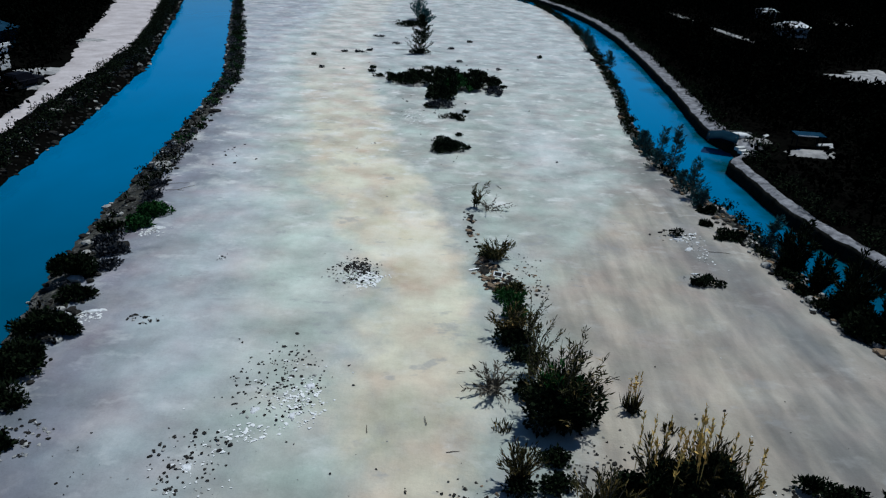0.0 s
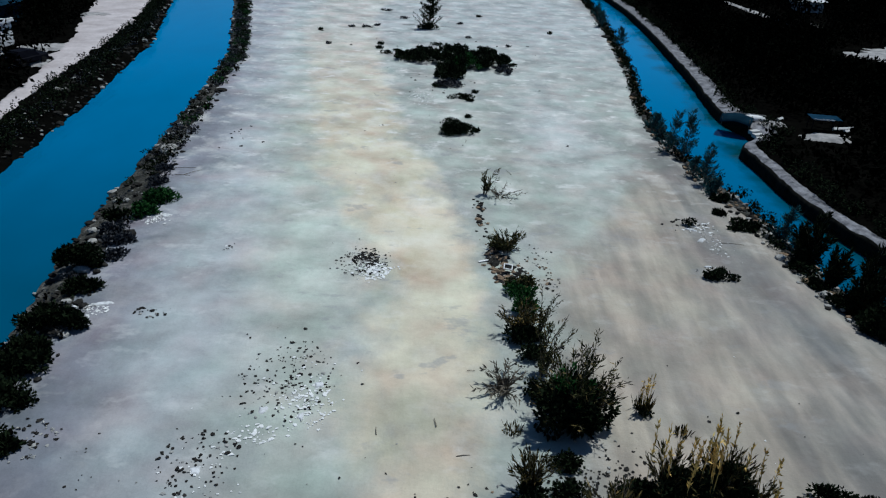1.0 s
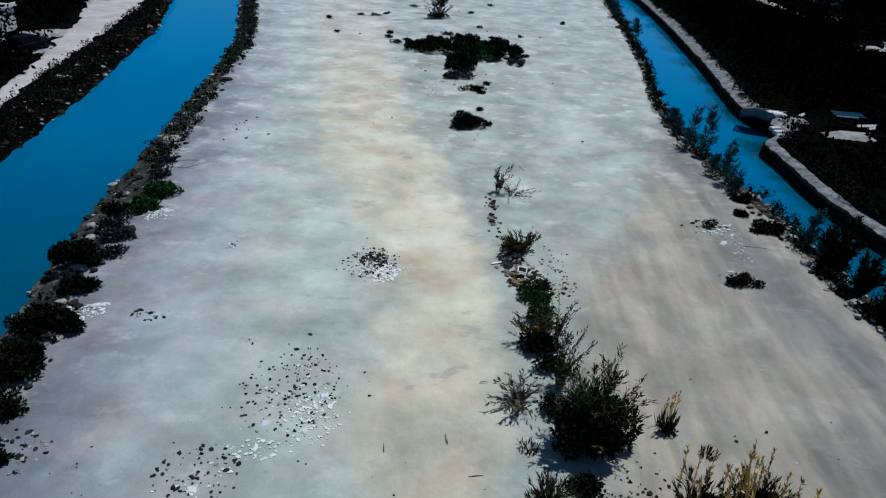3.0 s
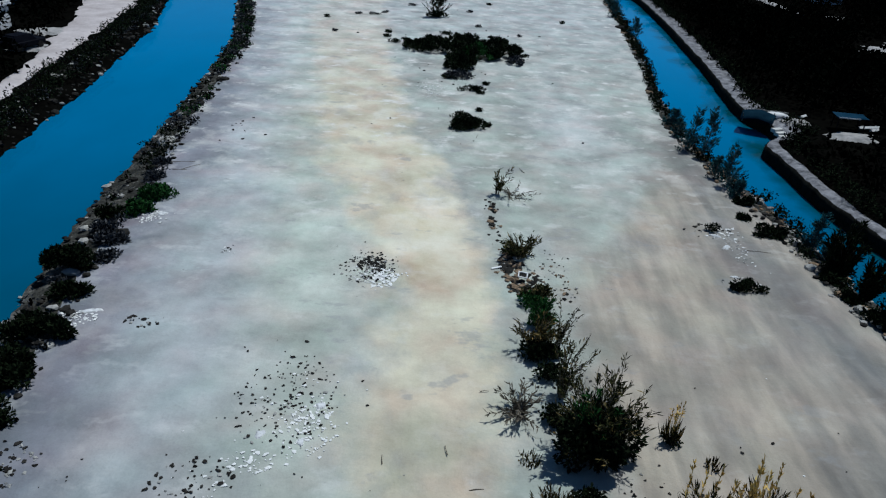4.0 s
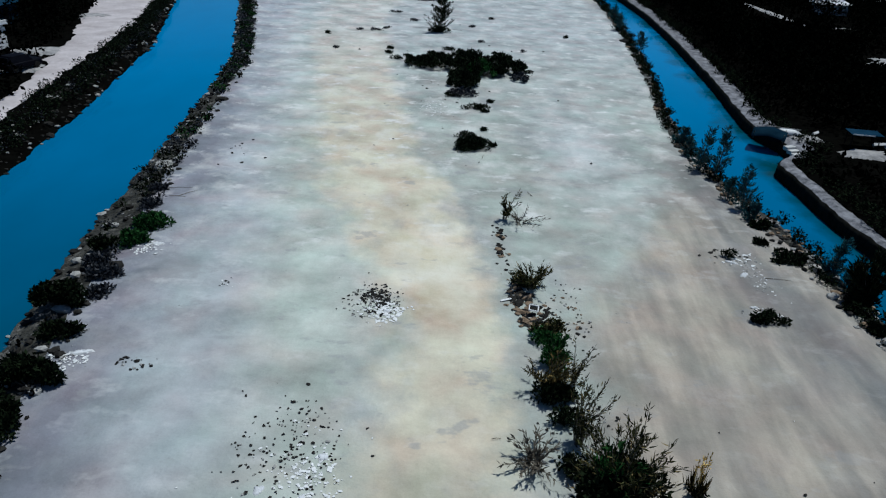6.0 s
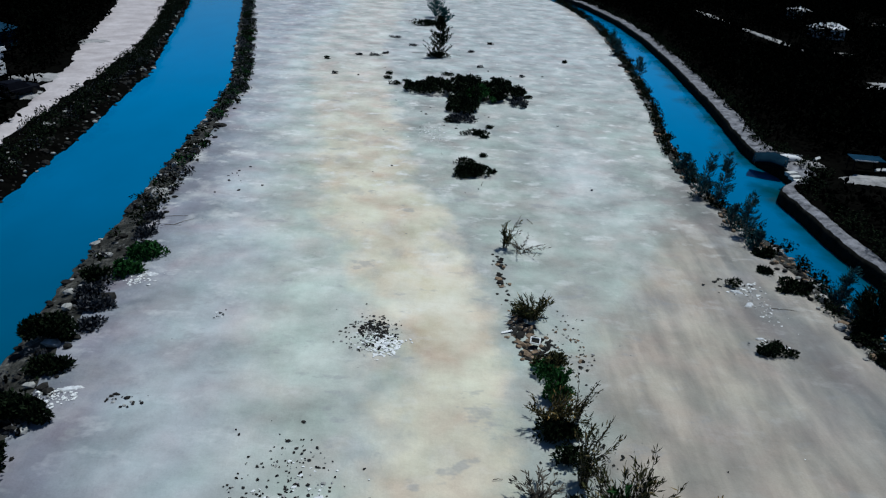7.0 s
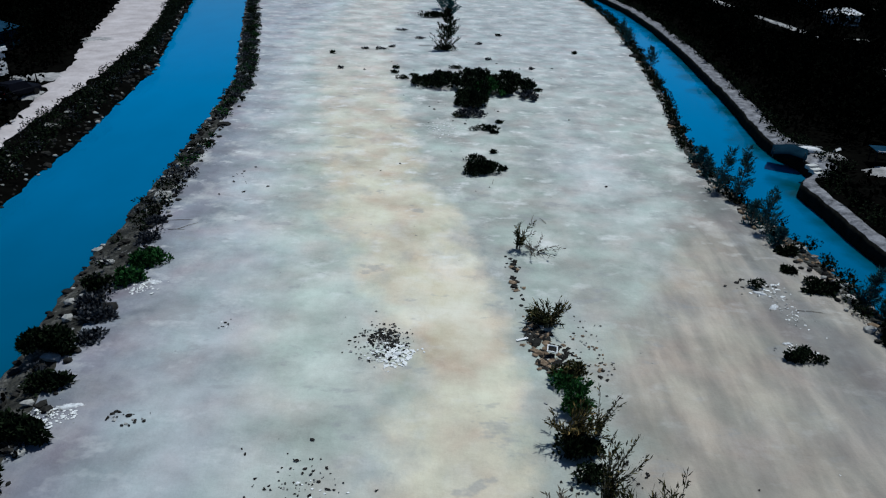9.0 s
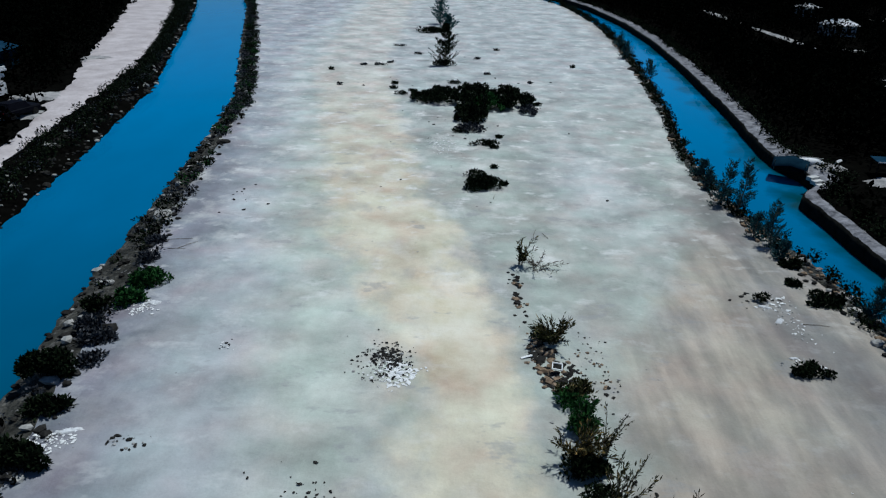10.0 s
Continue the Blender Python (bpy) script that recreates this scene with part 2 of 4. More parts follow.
LEAF_DARK = leaf_material("dark_bank_leaf", (0.002, 0.004, 0.002), (0.011, 0.018, 0.008))
LEAF_GREY = leaf_material("grey_scrub_leaf", (0.008, 0.010, 0.013), (0.042, 0.047, 0.056), (0.13, 0.13, 0.135))
LEAF_TEAL = leaf_material("casuarina_needle", (0.012, 0.042, 0.046), (0.036, 0.105, 0.115))
GRASS = leaf_material("straw_grass", (0.012, 0.013, 0.006), (0.065, 0.057, 0.022), (0.36, 0.25, 0.09))
SEED = leaf_material("dry_seed_head", (0.42, 0.27, 0.07), (0.70, 0.50, 0.17))
TWIG = plain("grey_twig_bark", (0.07, 0.06, 0.045), (0.16, 0.14, 0.11), 4.0)
# crushed shadow tone set into the leaf colour, well below real foliage
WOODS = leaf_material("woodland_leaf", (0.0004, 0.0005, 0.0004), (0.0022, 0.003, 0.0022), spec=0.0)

WHITE = plain("white_paint", (0.66, 0.66, 0.66), (0.80, 0.80, 0.80), 1.5, 0.6, bump=0.1)
PALEROOF = plain("pale_roof_coating", (0.46, 0.48, 0.52), (0.66, 0.67, 0.70), 0.8, 0.6, bump=0.1)
BLUEROOF = plain("teal_metal_roof", (0.004, 0.022, 0.045), (0.015, 0.045, 0.08), 0.9, 0.8, 0.0, 0.1)
TARP = plain("blue_grey_tarpaulin", (0.004, 0.014, 0.026), (0.009, 0.028, 0.046), 1.2, 0.9, 0.0, 0.2)
DARKPAINT = plain("black_paint", (0.003, 0.003, 0.006), (0.007, 0.008, 0.012), 2.0, 0.6, 0.02, 0.05)
GLASSY = plain("dark_window_glass", (0.008, 0.01, 0.012), (0.015, 0.018, 0.02), 1.0, 0.08, 0.5, 0.0)
TYRE = plain("tyre_rubber", (0.01, 0.01, 0.01), (0.02, 0.02, 0.02), 4.0, 0.9, 0.1)
REDGLASS = plain("red_lens", (0.15, 0.005, 0.005), (0.22, 0.01, 0.01), 4.0, 0.3)
CONCRETE = plain("pale_concrete", (0.42, 0.42, 0.41), (0.62, 0.62, 0.60), 1.6)
CHALK = plain("white_chalk_spill", (0.36, 0.37, 0.385), (0.72, 0.73, 0.75), 3.5, bump=0.5)


# ---- mesh helpers ----
def mesh_object(name, verts, faces, mats, parent=None, label="", slots=None, smooth=False):
    me = bpy.data.meshes.new(name)
    me.from_pydata([tuple(v) for v in verts], [], [tuple(f) for f in faces])
    for k in mats if isinstance(mats, (list, tuple)) else (mats,):
        me.materials.append(k)
    if slots is not None:
        me.polygons.foreach_set("material_index", np.array(slots, dtype=np.int32))
    if smooth:
        me.polygons.foreach_set("use_smooth", np.ones(len(me.polygons), dtype=bool))
    me.update()
    ob = new(name, me)
    if parent is not None:
        ob.parent = parent
    if label:
        tagged(ob, label)
    return ob


def part(name, bm, material, parent, label="", smooth=False):
    """Links a bmesh as one mesh object under a thing or a part."""
    me = bpy.data.meshes.new(name)
    bm.to_mesh(me)
    bm.free()
    me.materials.append(material)
    if smooth:
        me.polygons.foreach_set("use_smooth", np.ones(len(me.polygons), dtype=bool))
    ob = new(name, me)
    ob.parent = parent
    if label:
        tagged(ob, label)
    return ob


def thing(name, m, label, category, group="", kind=""):
    ob = new(name)
    ob.empty_display_size = 0.2
    ob.matrix_world = m
    return tagged(ob, label, category, group, kind)


def box(bm, cx, cy, cz, sx, sy, sz, bevel=0.02, turn=0.0):
    r = bmesh.ops.create_cube(bm, size=1, matrix=Matrix.Translation((cx, cy, cz)) @ Matrix.Rotation(turn, 4, "Z") @ Matrix.Diagonal((sx, sy, sz, 1)))
    if bevel:
        edges = list({e for v in r["verts"] for e in v.link_edges})
        bmesh.ops.bevel(bm, geom=edges, offset=bevel, segments=1, affect="EDGES")
    return bm


def boxes(*rows, bevel=0.02):
    bm = bmesh.new()
    for r in rows:
        box(bm, *r, bevel=bevel)
    return bm


# ---- plan ----
def line(*pts, soft=1.0):
    ys, xs = [p[1] for p in pts], [p[0] for p in pts]

    def at(y):
        smooth = sum(np.interp(y + soft * d, ys, xs) for d in (-2.0, -1.0, 0.0, 1.0, 2.0)) / 5
        return float(smooth)

    return at


left_far = line((-27, -60), (-29.6, 48), (-30.6, 58), (-31.4, 67), (-33.2, 80), (-35.4, 96), (-41.4, 120), (-48.7, 151), (-55, 176), (-80, 260), (-140, 420))
left_near = line((-16, -60), (-19.1, 29.5), (-20, 34), (-20.9, 42), (-22, 58), (-22.9, 71), (-25.1, 92), (-30.9, 117), (-39.3, 154), (-45.3, 180), (-70, 260), (-130, 420))
sand_left = line((-11, -60), (-14.1, 20), (-15.3, 26), (-15.2, 29), (-16.2, 33), (-16.5, 38), (-16.8, 44.5), (-18.1, 53), (-19.1, 64), (-19.8, 72), (-20.8, 85), (-28.5, 121), (-40.6, 171), (-66, 260), (-126, 420))
sand_right = line((21, -60), (21.2, 28.5), (20.3, 31), (19.4, 34), (19.5, 39.5), (19.3, 44), (18.6, 49.5), (18.4, 60), (18.2, 67), (21.3, 84.6), (24.2, 110), (25.8, 127), (27, 146), (27, 164), (25.4, 184), (21, 200), (0, 260), (-60, 420))
right_near = line((23.5, -60), (23.5, 32), (23.1, 36), (22.4, 40), (22.5, 47), (21.8, 52.2), (20.7, 58), (20.9, 70.7), (23.6, 89), (26.7, 113.5), (29.2, 138), (29.7, 158), (28.2, 194), (8, 260), (-52, 420))
right_far = line((27.5, -60), (27, 39.5), (25.8, 45), (25.5, 49.6), (25.6, 60.2), (28.0, 62.2), (28.3, 65), (27.5, 69.5), (27.7, 73), (29.6, 87), (32.3, 114), (33.9, 137), (34, 160), (32.1, 183), (28, 207), (14, 260), (-46, 420), soft=0.4)
WATER_Z = -0.9


def rough(x, y, s, a):
    return a * (noise.noise((x * s, y * s, 3.1)) + 0.5 * noise.noise((x * s * 2.7, y * s * 2.7, 7.7)))


def build_ground():
    ys = [-400, -150, -60, -30, -10] + list(np.arange(0, 130, 0.6)) + list(np.arange(130, 260, 2.0)) + [270, 290, 320, 360, 420, 600, 1200, 3000]
    verts, faces, slots, cols = [], [], [], None
    for y in ys:
        yc = min(max(y, -60), 420)
        jit = 0.35 * noise.noise((0, y * 0.35, 0)) + 0.2 * noise.noise((0, y * 1.3, 5))
        jit2 = 0.35 * noise.noise((9, y * 0.35, 0)) + 0.2 * noise.noise((9, y * 1.3, 5))
        jit3 = 0.3 * noise.noise((4, y * 0.3, 0)) + 0.22 * noise.noise((4, y * 1.1, 5))
        a, b, c = left_far(yc) + jit3 * 0.8, left_near(yc) + jit * 0.6, sand_left(yc) + jit
        d, e, f = sand_right(yc) + jit2, right_near(yc) + jit2 * 0.5, right_far(yc) + jit3 * 0.3
        row = [(a - w, 0.15, 3) for w in (3000, 900, 300, 120, 60, 40, 30, 22, 16, 12, 9, 7)]
        row += [(a - w, z, 3) for w, z in ((5.5, 0.12), (4.2, 0.15), (3.0, 0.1), (2.0, -0.05), (1.2, -0.3), (0.5, -0.62))]
        row += [(a, WATER_Z - 0.05, 3), (a + 1.4, -1.8, 2), (0.5 * (a + b), -2.3, 2), (b - 1.2, -1.8, 2), (b, WATER_Z - 0.05, 1)]
        row += [(b + k * (c - b), z, s) for k, z, s in ((0.15, -0.72, 1), (0.35, -0.45, 1), (0.5, -0.3, 1), (0.68, -0.14, 0), (0.84, -0.06, 0))]
        n = 76
        row += [(c + (d - c) * k / n, 0, 0) for k in range(n + 1)]
        row += [(d + k * (e - d), z, s) for k, z, s in ((0.2, -0.08, 0), (0.42, -0.24, 0), (0.6, -0.42, 1), (0.76, -0.6, 1), (0.9, -0.78, 1))]
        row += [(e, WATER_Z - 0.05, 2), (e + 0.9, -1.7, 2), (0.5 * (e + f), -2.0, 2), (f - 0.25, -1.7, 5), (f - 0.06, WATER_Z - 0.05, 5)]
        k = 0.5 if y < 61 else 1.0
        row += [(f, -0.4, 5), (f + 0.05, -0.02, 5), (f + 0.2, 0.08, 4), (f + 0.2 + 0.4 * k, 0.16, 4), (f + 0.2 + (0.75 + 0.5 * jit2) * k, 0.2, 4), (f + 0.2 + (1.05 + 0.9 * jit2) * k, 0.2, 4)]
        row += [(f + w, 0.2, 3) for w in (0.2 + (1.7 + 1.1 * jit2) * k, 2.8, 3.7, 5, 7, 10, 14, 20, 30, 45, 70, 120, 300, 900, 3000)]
        cols = len(row)
        for x, z, k in row:
            amp = 0.05 if k == 0 else (0.16 if k in (1, 4) else (0.06 if k == 5 else 0.1))
            verts.append((x, y, z + rough(x, y, 0.5 if k == 0 else 1.1, amp)))
            slots.append(k)
    R, use = len(ys), []
    for r in range(R - 1):
        for q in range(cols - 1):
            i = r * cols + q
            faces.append((i, i + 1, i + cols + 1, i + cols))
            s0, s1 = slots[i], slots[i + 1]
            use.append(s0 if s0 == s1 else (1 if 1 in (s0, s1) else (5 if 5 in (s0, s1) else max(s0, s1))))
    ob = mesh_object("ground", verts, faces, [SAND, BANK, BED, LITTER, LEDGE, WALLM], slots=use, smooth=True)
    return tagged(ob, "pale marl and sand spit between two canals with dark wooded shores", "ground", kind="structure")


def build_water(name, a, b, label):
    ys = [-400, -60, -30] + list(np.arange(-20, 260, 4.0)) + [290, 340, 420]
    verts, faces = [], []
    for y in ys:
        yc = max(y, -60)
        xa, xb = a(yc) - 1.2, b(yc) + 0.9
        if name == "canal_east":
            xb = b(yc) + 0.25
        verts += [(xa + (xb - xa) * k / 4, y, WATER_Z) for k in range(5)]
    for r in range(len(ys) - 1):
        faces += [(r * 5 + k, r * 5 + k + 1, r * 5 + k + 6, r * 5 + k + 5) for k in range(4)]
    ob = mesh_object(name, verts, faces, WATER, smooth=True)
    # how near to the wall's painted dark band each point of the water lies
    foot = ob.data.attributes.new("wall_shade", "FLOAT", "POINT")
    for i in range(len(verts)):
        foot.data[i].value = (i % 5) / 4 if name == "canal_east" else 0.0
    return tagged(ob, label, "water", kind="structure")


def ribbon(name, left, right, y0, y1, z, mat, label, category, wob=0.6, seed=0.0):
    ys = np.arange(y0, y1 + 0.1, 1.0)
    verts, faces, n = [], [], 8
    for y in ys:
        xa = left(y) + wob * noise.noise((seed, y * 0.4, 1)) + wob * 0.5 * noise.noise((seed, y * 1.5, 1))
        xb = right(y) + wob * noise.noise((seed + 7, y * 0.4, 1)) + wob * 0.5 * noise.noise((seed + 7, y * 1.5, 1))
        for k in range(n + 1):
            x = xa + (xb - xa) * k / n
            edge = -0.16 if k in (0, n) else 0.0
            verts.append((x, y, z + edge + rough(x, y, 0.7, 0.04)))
    for r in range(len(ys) - 1):
        faces += [(r * (n + 1) + k, r * (n + 1) + k + 1, (r + 1) * (n + 1) + k + 1, (r + 1) * (n + 1) + k) for k in range(n)]
    return tagged(mesh_object(name, verts, faces, mat, smooth=True), label, category, kind="structure")


road_in = line((-30, 20), (-33.8, 55), (-34.7, 60), (-36.1, 70), (-37.6, 83), (-40.2, 102), (-45.1, 124), (-56.5, 166), (-80, 230))
road_out = line((-32, 20), (-35.2, 55), (-36.7, 62), (-38.4, 72), (-40.6, 80), (-43.5, 92), (-48, 105), (-51, 116), (-62, 154), (-87, 230))

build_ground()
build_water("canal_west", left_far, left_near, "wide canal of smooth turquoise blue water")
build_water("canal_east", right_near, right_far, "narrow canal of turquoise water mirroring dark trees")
ribbon("dirt_road", road_out, road_in, 30, 220, 0.30, ROADM, "unpaved pale marl road along the canal", "road", 1.0)


def patch(name, cx, cy, rx, ry, z, mat, label, category, turn=0.0, seed=1.0, n=90):
    """An uneven flat spread of earth with a feathered rim that dips under the ground round it."""
    verts, faces = [(0, 0, 0)], []
    for ring, (k, dz) in enumerate(((0.4, 0), (0.75, 0), (1.0, -0.2))):
        for i in range(n):
            t = 2 * math.pi * i / n
            r = 1 + 0.5 * noise.noise((seed + 1.3 * math.cos(t), 1.3 * math.sin(t), seed)) + 0.4 * noise.noise((seed + 4 * math.cos(t), 4 * math.sin(t), seed)) + 0.35 * noise.noise((seed + 11 * math.cos(t), 11 * math.sin(t), seed))
            verts.append((rx * r * k * math.cos(t), ry * r * k * math.sin(t), dz))
    for i in range(n):
        j = (i + 1) % n
        faces.append((0, 1 + i, 1 + j))
        for q in range(2):
            faces.append((1 + q * n + i, 1 + (q + 1) * n + i, 1 + (q + 1) * n + j, 1 + q * n + j))
    ob = mesh_object(name, verts, faces, mat, smooth=True)
    ob.matrix_world = pose(cx, cy, z, 0, 0, turn)
    return tagged(ob, label, category, kind="structure")


CLEARINGS = [(34.2, 62.6, 2.3, 1.2, 5), (63.5, 102.5, 8.5, 5.5, 16), (58.2, 142.0, 0.9, 11.0, 3), (57.7, 171.0, 0.8, 10.0, 1), (92, 172, 5, 2.5, 10), (30.6, 66.2, 1.4, 1.0, 10), (64, 128, 2.0, 1.4, 0), (-41.2, 76.6, 1.6, 1.6, 0), (-43.2, 84.5, 2.4, 1.8, 30), (-46.6, 106.4, 2.2, 1.6, 0)]
for k, (cx, cy, rx, ry, turn) in enumerate(CLEARINGS):
    patch("clearing_ground", cx, cy, rx, ry, 0.36, CLEAR, "pale bare sand clearing among dark trees", "clearing", turn, 3.0 + k)


# ---- plants ----
def leaves(rng, base, way, length, width):
    """Diamond leaves, one for each row: base points, directions, lengths and widths."""
    n = len(base)
    way = way / np.maximum(np.linalg.norm(way, axis=1, keepdims=True), 1e-6)
    side = np.cross(way, rng.normal(size=(n, 3)))
    side /= np.maximum(np.linalg.norm(side, axis=1, keepdims=True), 1e-6)
    length, width = np.broadcast_to(length, n)[:, None], np.broadcast_to(width, n)[:, None]
    v = np.stack([base, base + way * length * 0.45 + side * width * 0.5, base + way * length, base + way * length * 0.45 - side * width * 0.5], 1)
    f = np.arange(4 * n).reshape(n, 4)
    return v.reshape(-1, 3), f


def tube(points, r0, r1, sides=4):
    points = np.array(points, float)
    v, f = [], []
    for i, p in enumerate(points):
        ahead = points[min(i + 1, len(points) - 1)] - points[max(i - 1, 0)]
        a = np.cross(ahead, (0.3, 0.9, 0.1))
        a /= np.linalg.norm(a) + 1e-9
        b = np.cross(ahead, a)
        b /= np.linalg.norm(b) + 1e-9
        r = r0 + (r1 - r0) * i / (len(points) - 1)
        v += [p + r * (a * math.cos(2 * math.pi * k / sides) + b * math.sin(2 * math.pi * k / sides)) for k in range(sides)]
    for i in range(len(points) - 1):
        f += [(i * sides + k, i * sides + (k + 1) % sides, (i + 1) * sides + (k + 1) % sides, (i + 1) * sides + k) for k in range(sides)]
    return v, f


def join(parts):
    v, f, n = [], [], 0
    for pv, pf in parts:
        v += [tuple(p) for p in pv]
        f += [tuple(int(i) + n for i in q) for q in pf]
        n += len(pv)
    return v, f


def stems(rng, count, height, spread, lean=(0, 0), droop=0.25):
    out = []
    for k in range(count):
        ang, far = rng.uniform(0, 2 * math.pi), spread * math.sqrt(rng.uniform(0.02, 1))
        h = height * (1 - 0.45 * (far / max(spread, 0.01)) ** 1.5) * rng.uniform(0.7, 1.0)
        tip = np.array((far * math.cos(ang) + lean[0] * h, far * math.sin(ang) + lean[1] * h, h))
        root = np.array((0.12 * tip[0], 0.12 * tip[1], -0.1)) + rng.normal(size=3) * (0.05 * spread, 0.05 * spread, 0)
        pts = []
        for t in np.linspace(0, 1, 6):
            p = root + (tip - root) * t
            p[:2] += (tip[:2] - root[:2]) * (-droop) * math.sin(math.pi * t)
            pts.append(p + rng.normal(size=3) * 0.02 * height * t)
        out.append(np.array(pts))
    return out


def along(rng, pts, count, start):
    t = (start + (1 - start) * rng.uniform(0, 1, count) ** 1.35) * (len(pts) - 1)
    i = np.minimum(t.astype(int), len(pts) - 2)
    k = (t - i)[:, None]
    return pts[i] * (1 - k) + pts[i + 1] * k, pts[i + 1] - pts[i]


def feathery_shrub(x, y, z, height, spread, count, per, mat, label, category="shrub", group="", lean=(0, 0), leaf=(0.34, 0.05), start=0.22, seed=0, name="shrub", droop=0.25, up=0.9, plume=0.15):
    """A many-stemmed shrub with narrow needle-like sprays along its stems."""
    rng = np.random.default_rng(seed)
    ob = thing(name, pose(x, y, z), label, category, group)
    st = stems(rng, count, height, spread, lean, droop)
    for p in st:
        mesh_object("stem", *tube(p, 0.012 + 0.007 * height, 0.006), TWIG, ob)
    B, W = [], []
    for p in st:
        b, w = along(rng, p, per, start)
        w = w / (np.linalg.norm(w, axis=1, keepdims=True) + 1e-6) * up + rng.normal(size=b.shape) * 0.45
        twig = rng.uniform(0, 0.16, (per, 1)) * rng.normal(size=b.shape) * height * plume
        B.append(b + twig)
        W.append(w)
    B, W = np.concatenate(B), np.concatenate(W)
    B[:, 2] = np.maximum(B[:, 2], 0.02)
    v, f = leaves(rng, B, W, rng.uniform(0.6, 1.2, len(B)) * leaf[0], rng.uniform(0.7, 1.3, len(B)) * leaf[1])
    mesh_object("foliage", v, f, mat, ob)
    return ob


def leafy_bush(x, y, z, rx, ry, height, count, mat, label, category="bush", group="", leaf=0.2, seed=0, turn=0.0, name="bush", clumps=15, lump=(0.2, 0.48)):
    """A bush of many leaf clumps over short woody stems, with an uneven outline."""
    rng = np.random.default_rng(seed)
    ob = thing(name, pose(x, y, z, 0, 0, turn), label, category, group)
    ang = rng.uniform(0, 2 * math.pi, clumps)
    far = np.sqrt(rng.uniform(0, 1, clumps)) * 0.85
    cs = np.stack([rx * far * np.cos(ang), ry * far * np.sin(ang), height * (0.62 - 0.42 * far**2) * rng.uniform(0.6, 1.15, clumps)], 1)
    rad = rng.uniform(*lump, clumps)
    k = rng.integers(0, clumps, count)
    d = rng.normal(size=(count, 3))
    d /= np.linalg.norm(d, axis=1, keepdims=True)
    d *= rng.uniform(0.15, 1.0, (count, 1)) ** 0.4
    B = cs[k] + d * rad[k][:, None] * np.array((rx, ry, height * 0.85))
    B[:, 2] = np.abs(B[:, 2]) + 0.03
    W = d + rng.normal(size=d.shape) * 0.7 + np.array((0, 0, 0.35))
    v, f = leaves(rng, B, W, rng.uniform(0.6, 1.3, count) * leaf, rng.uniform(0.6, 1.2, count) * leaf * 0.6)
    st = [np.array(((0.1 * c[0], 0.1 * c[1], -0.1), (0.5 * c[0], 0.5 * c[1], 0.6 * c[2]), tuple(c))) for c in cs]
    for p in st:
        mesh_object("stem", *tube(p, 0.03 + 0.012 * height, 0.012), TWIG, ob)
    mesh_object("foliage", v, f, mat, ob)
    return ob


def grass_tuft(x, y, z, height, spread, count, label, seed=0, heads=0, group="straw grass tufts"):
    rng = np.random.default_rng(seed)
    ob = thing("grass_tuft", pose(x, y, z), label, "grass", group)
    ang = rng.uniform(0, 2 * math.pi, count)
    root = np.stack([np.cos(ang), np.sin(ang), 0 * ang], 1) * (spread * 0.75 * np.sqrt(rng.uniform(0, 1, (count, 1))))
    root[:, 2] = -0.05
    out = np.stack([np.cos(ang), np.sin(ang), 0 * ang], 1) * rng.uniform(0.0, 0.38, (count, 1)) + rng.normal(size=(count, 3)) * 0.14
    out[:, 2] = 1.0
    v, f = leaves(rng, root, out, rng.uniform(0.2, 0.75, count) * height, rng.uniform(0.035, 0.08, count))
    mesh_object("foliage", v, f, GRASS, ob)
    if heads:
        for k in range(heads):
            pv = []
            a = rng.uniform(0, 2 * math.pi)
            r = spread * 0.6 * math.sqrt(rng.uniform(0, 1))
            p0 = np.array((r * math.cos(a), r * math.sin(a), 0))
            p1 = p0 * 1.25 + np.array((0, 0, height * rng.uniform(0.95, 1.35)))
            pv.append(tube([p0, (p0 + p1) / 2, p1], 0.012, 0.008))
            c = 16
            t = rng.uniform(0.6, 1.0, (c, 1))
            pv.append(leaves(rng, p0 + (p1 - p0) * t, rng.normal(size=(c, 3)) * 0.5 + (0, 0, 1), 0.16, 0.05))
            v, f = join(pv)
            mesh_object("seed_head", v, f, SEED, ob, "tall straw-yellow seed head")
    return ob


def stone_mesh(seed, mat):
    rng = np.random.default_rng(seed)
    bm = bmesh.new()
    bmesh.ops.create_icosphere(bm, subdivisions=1, radius=0.5)
    for v in bm.verts:
        v.co *= rng.uniform(0.35, 1.15)
        v.co.z = max(v.co.z * 0.75, -0.2)
    me = bpy.data.meshes.new("stone")
    bm.to_mesh(me)
    bm.free()
    me.materials.append(mat)
    return me


STONES = {k: [stone_mesh(10 * i + j, m) for j in range(4)] for i, (k, m) in enumerate((("dark", STONE_DARK), ("brown", STONE_BROWN), ("white", STONE_WHITE), ("grey", STONE_GREY)))}


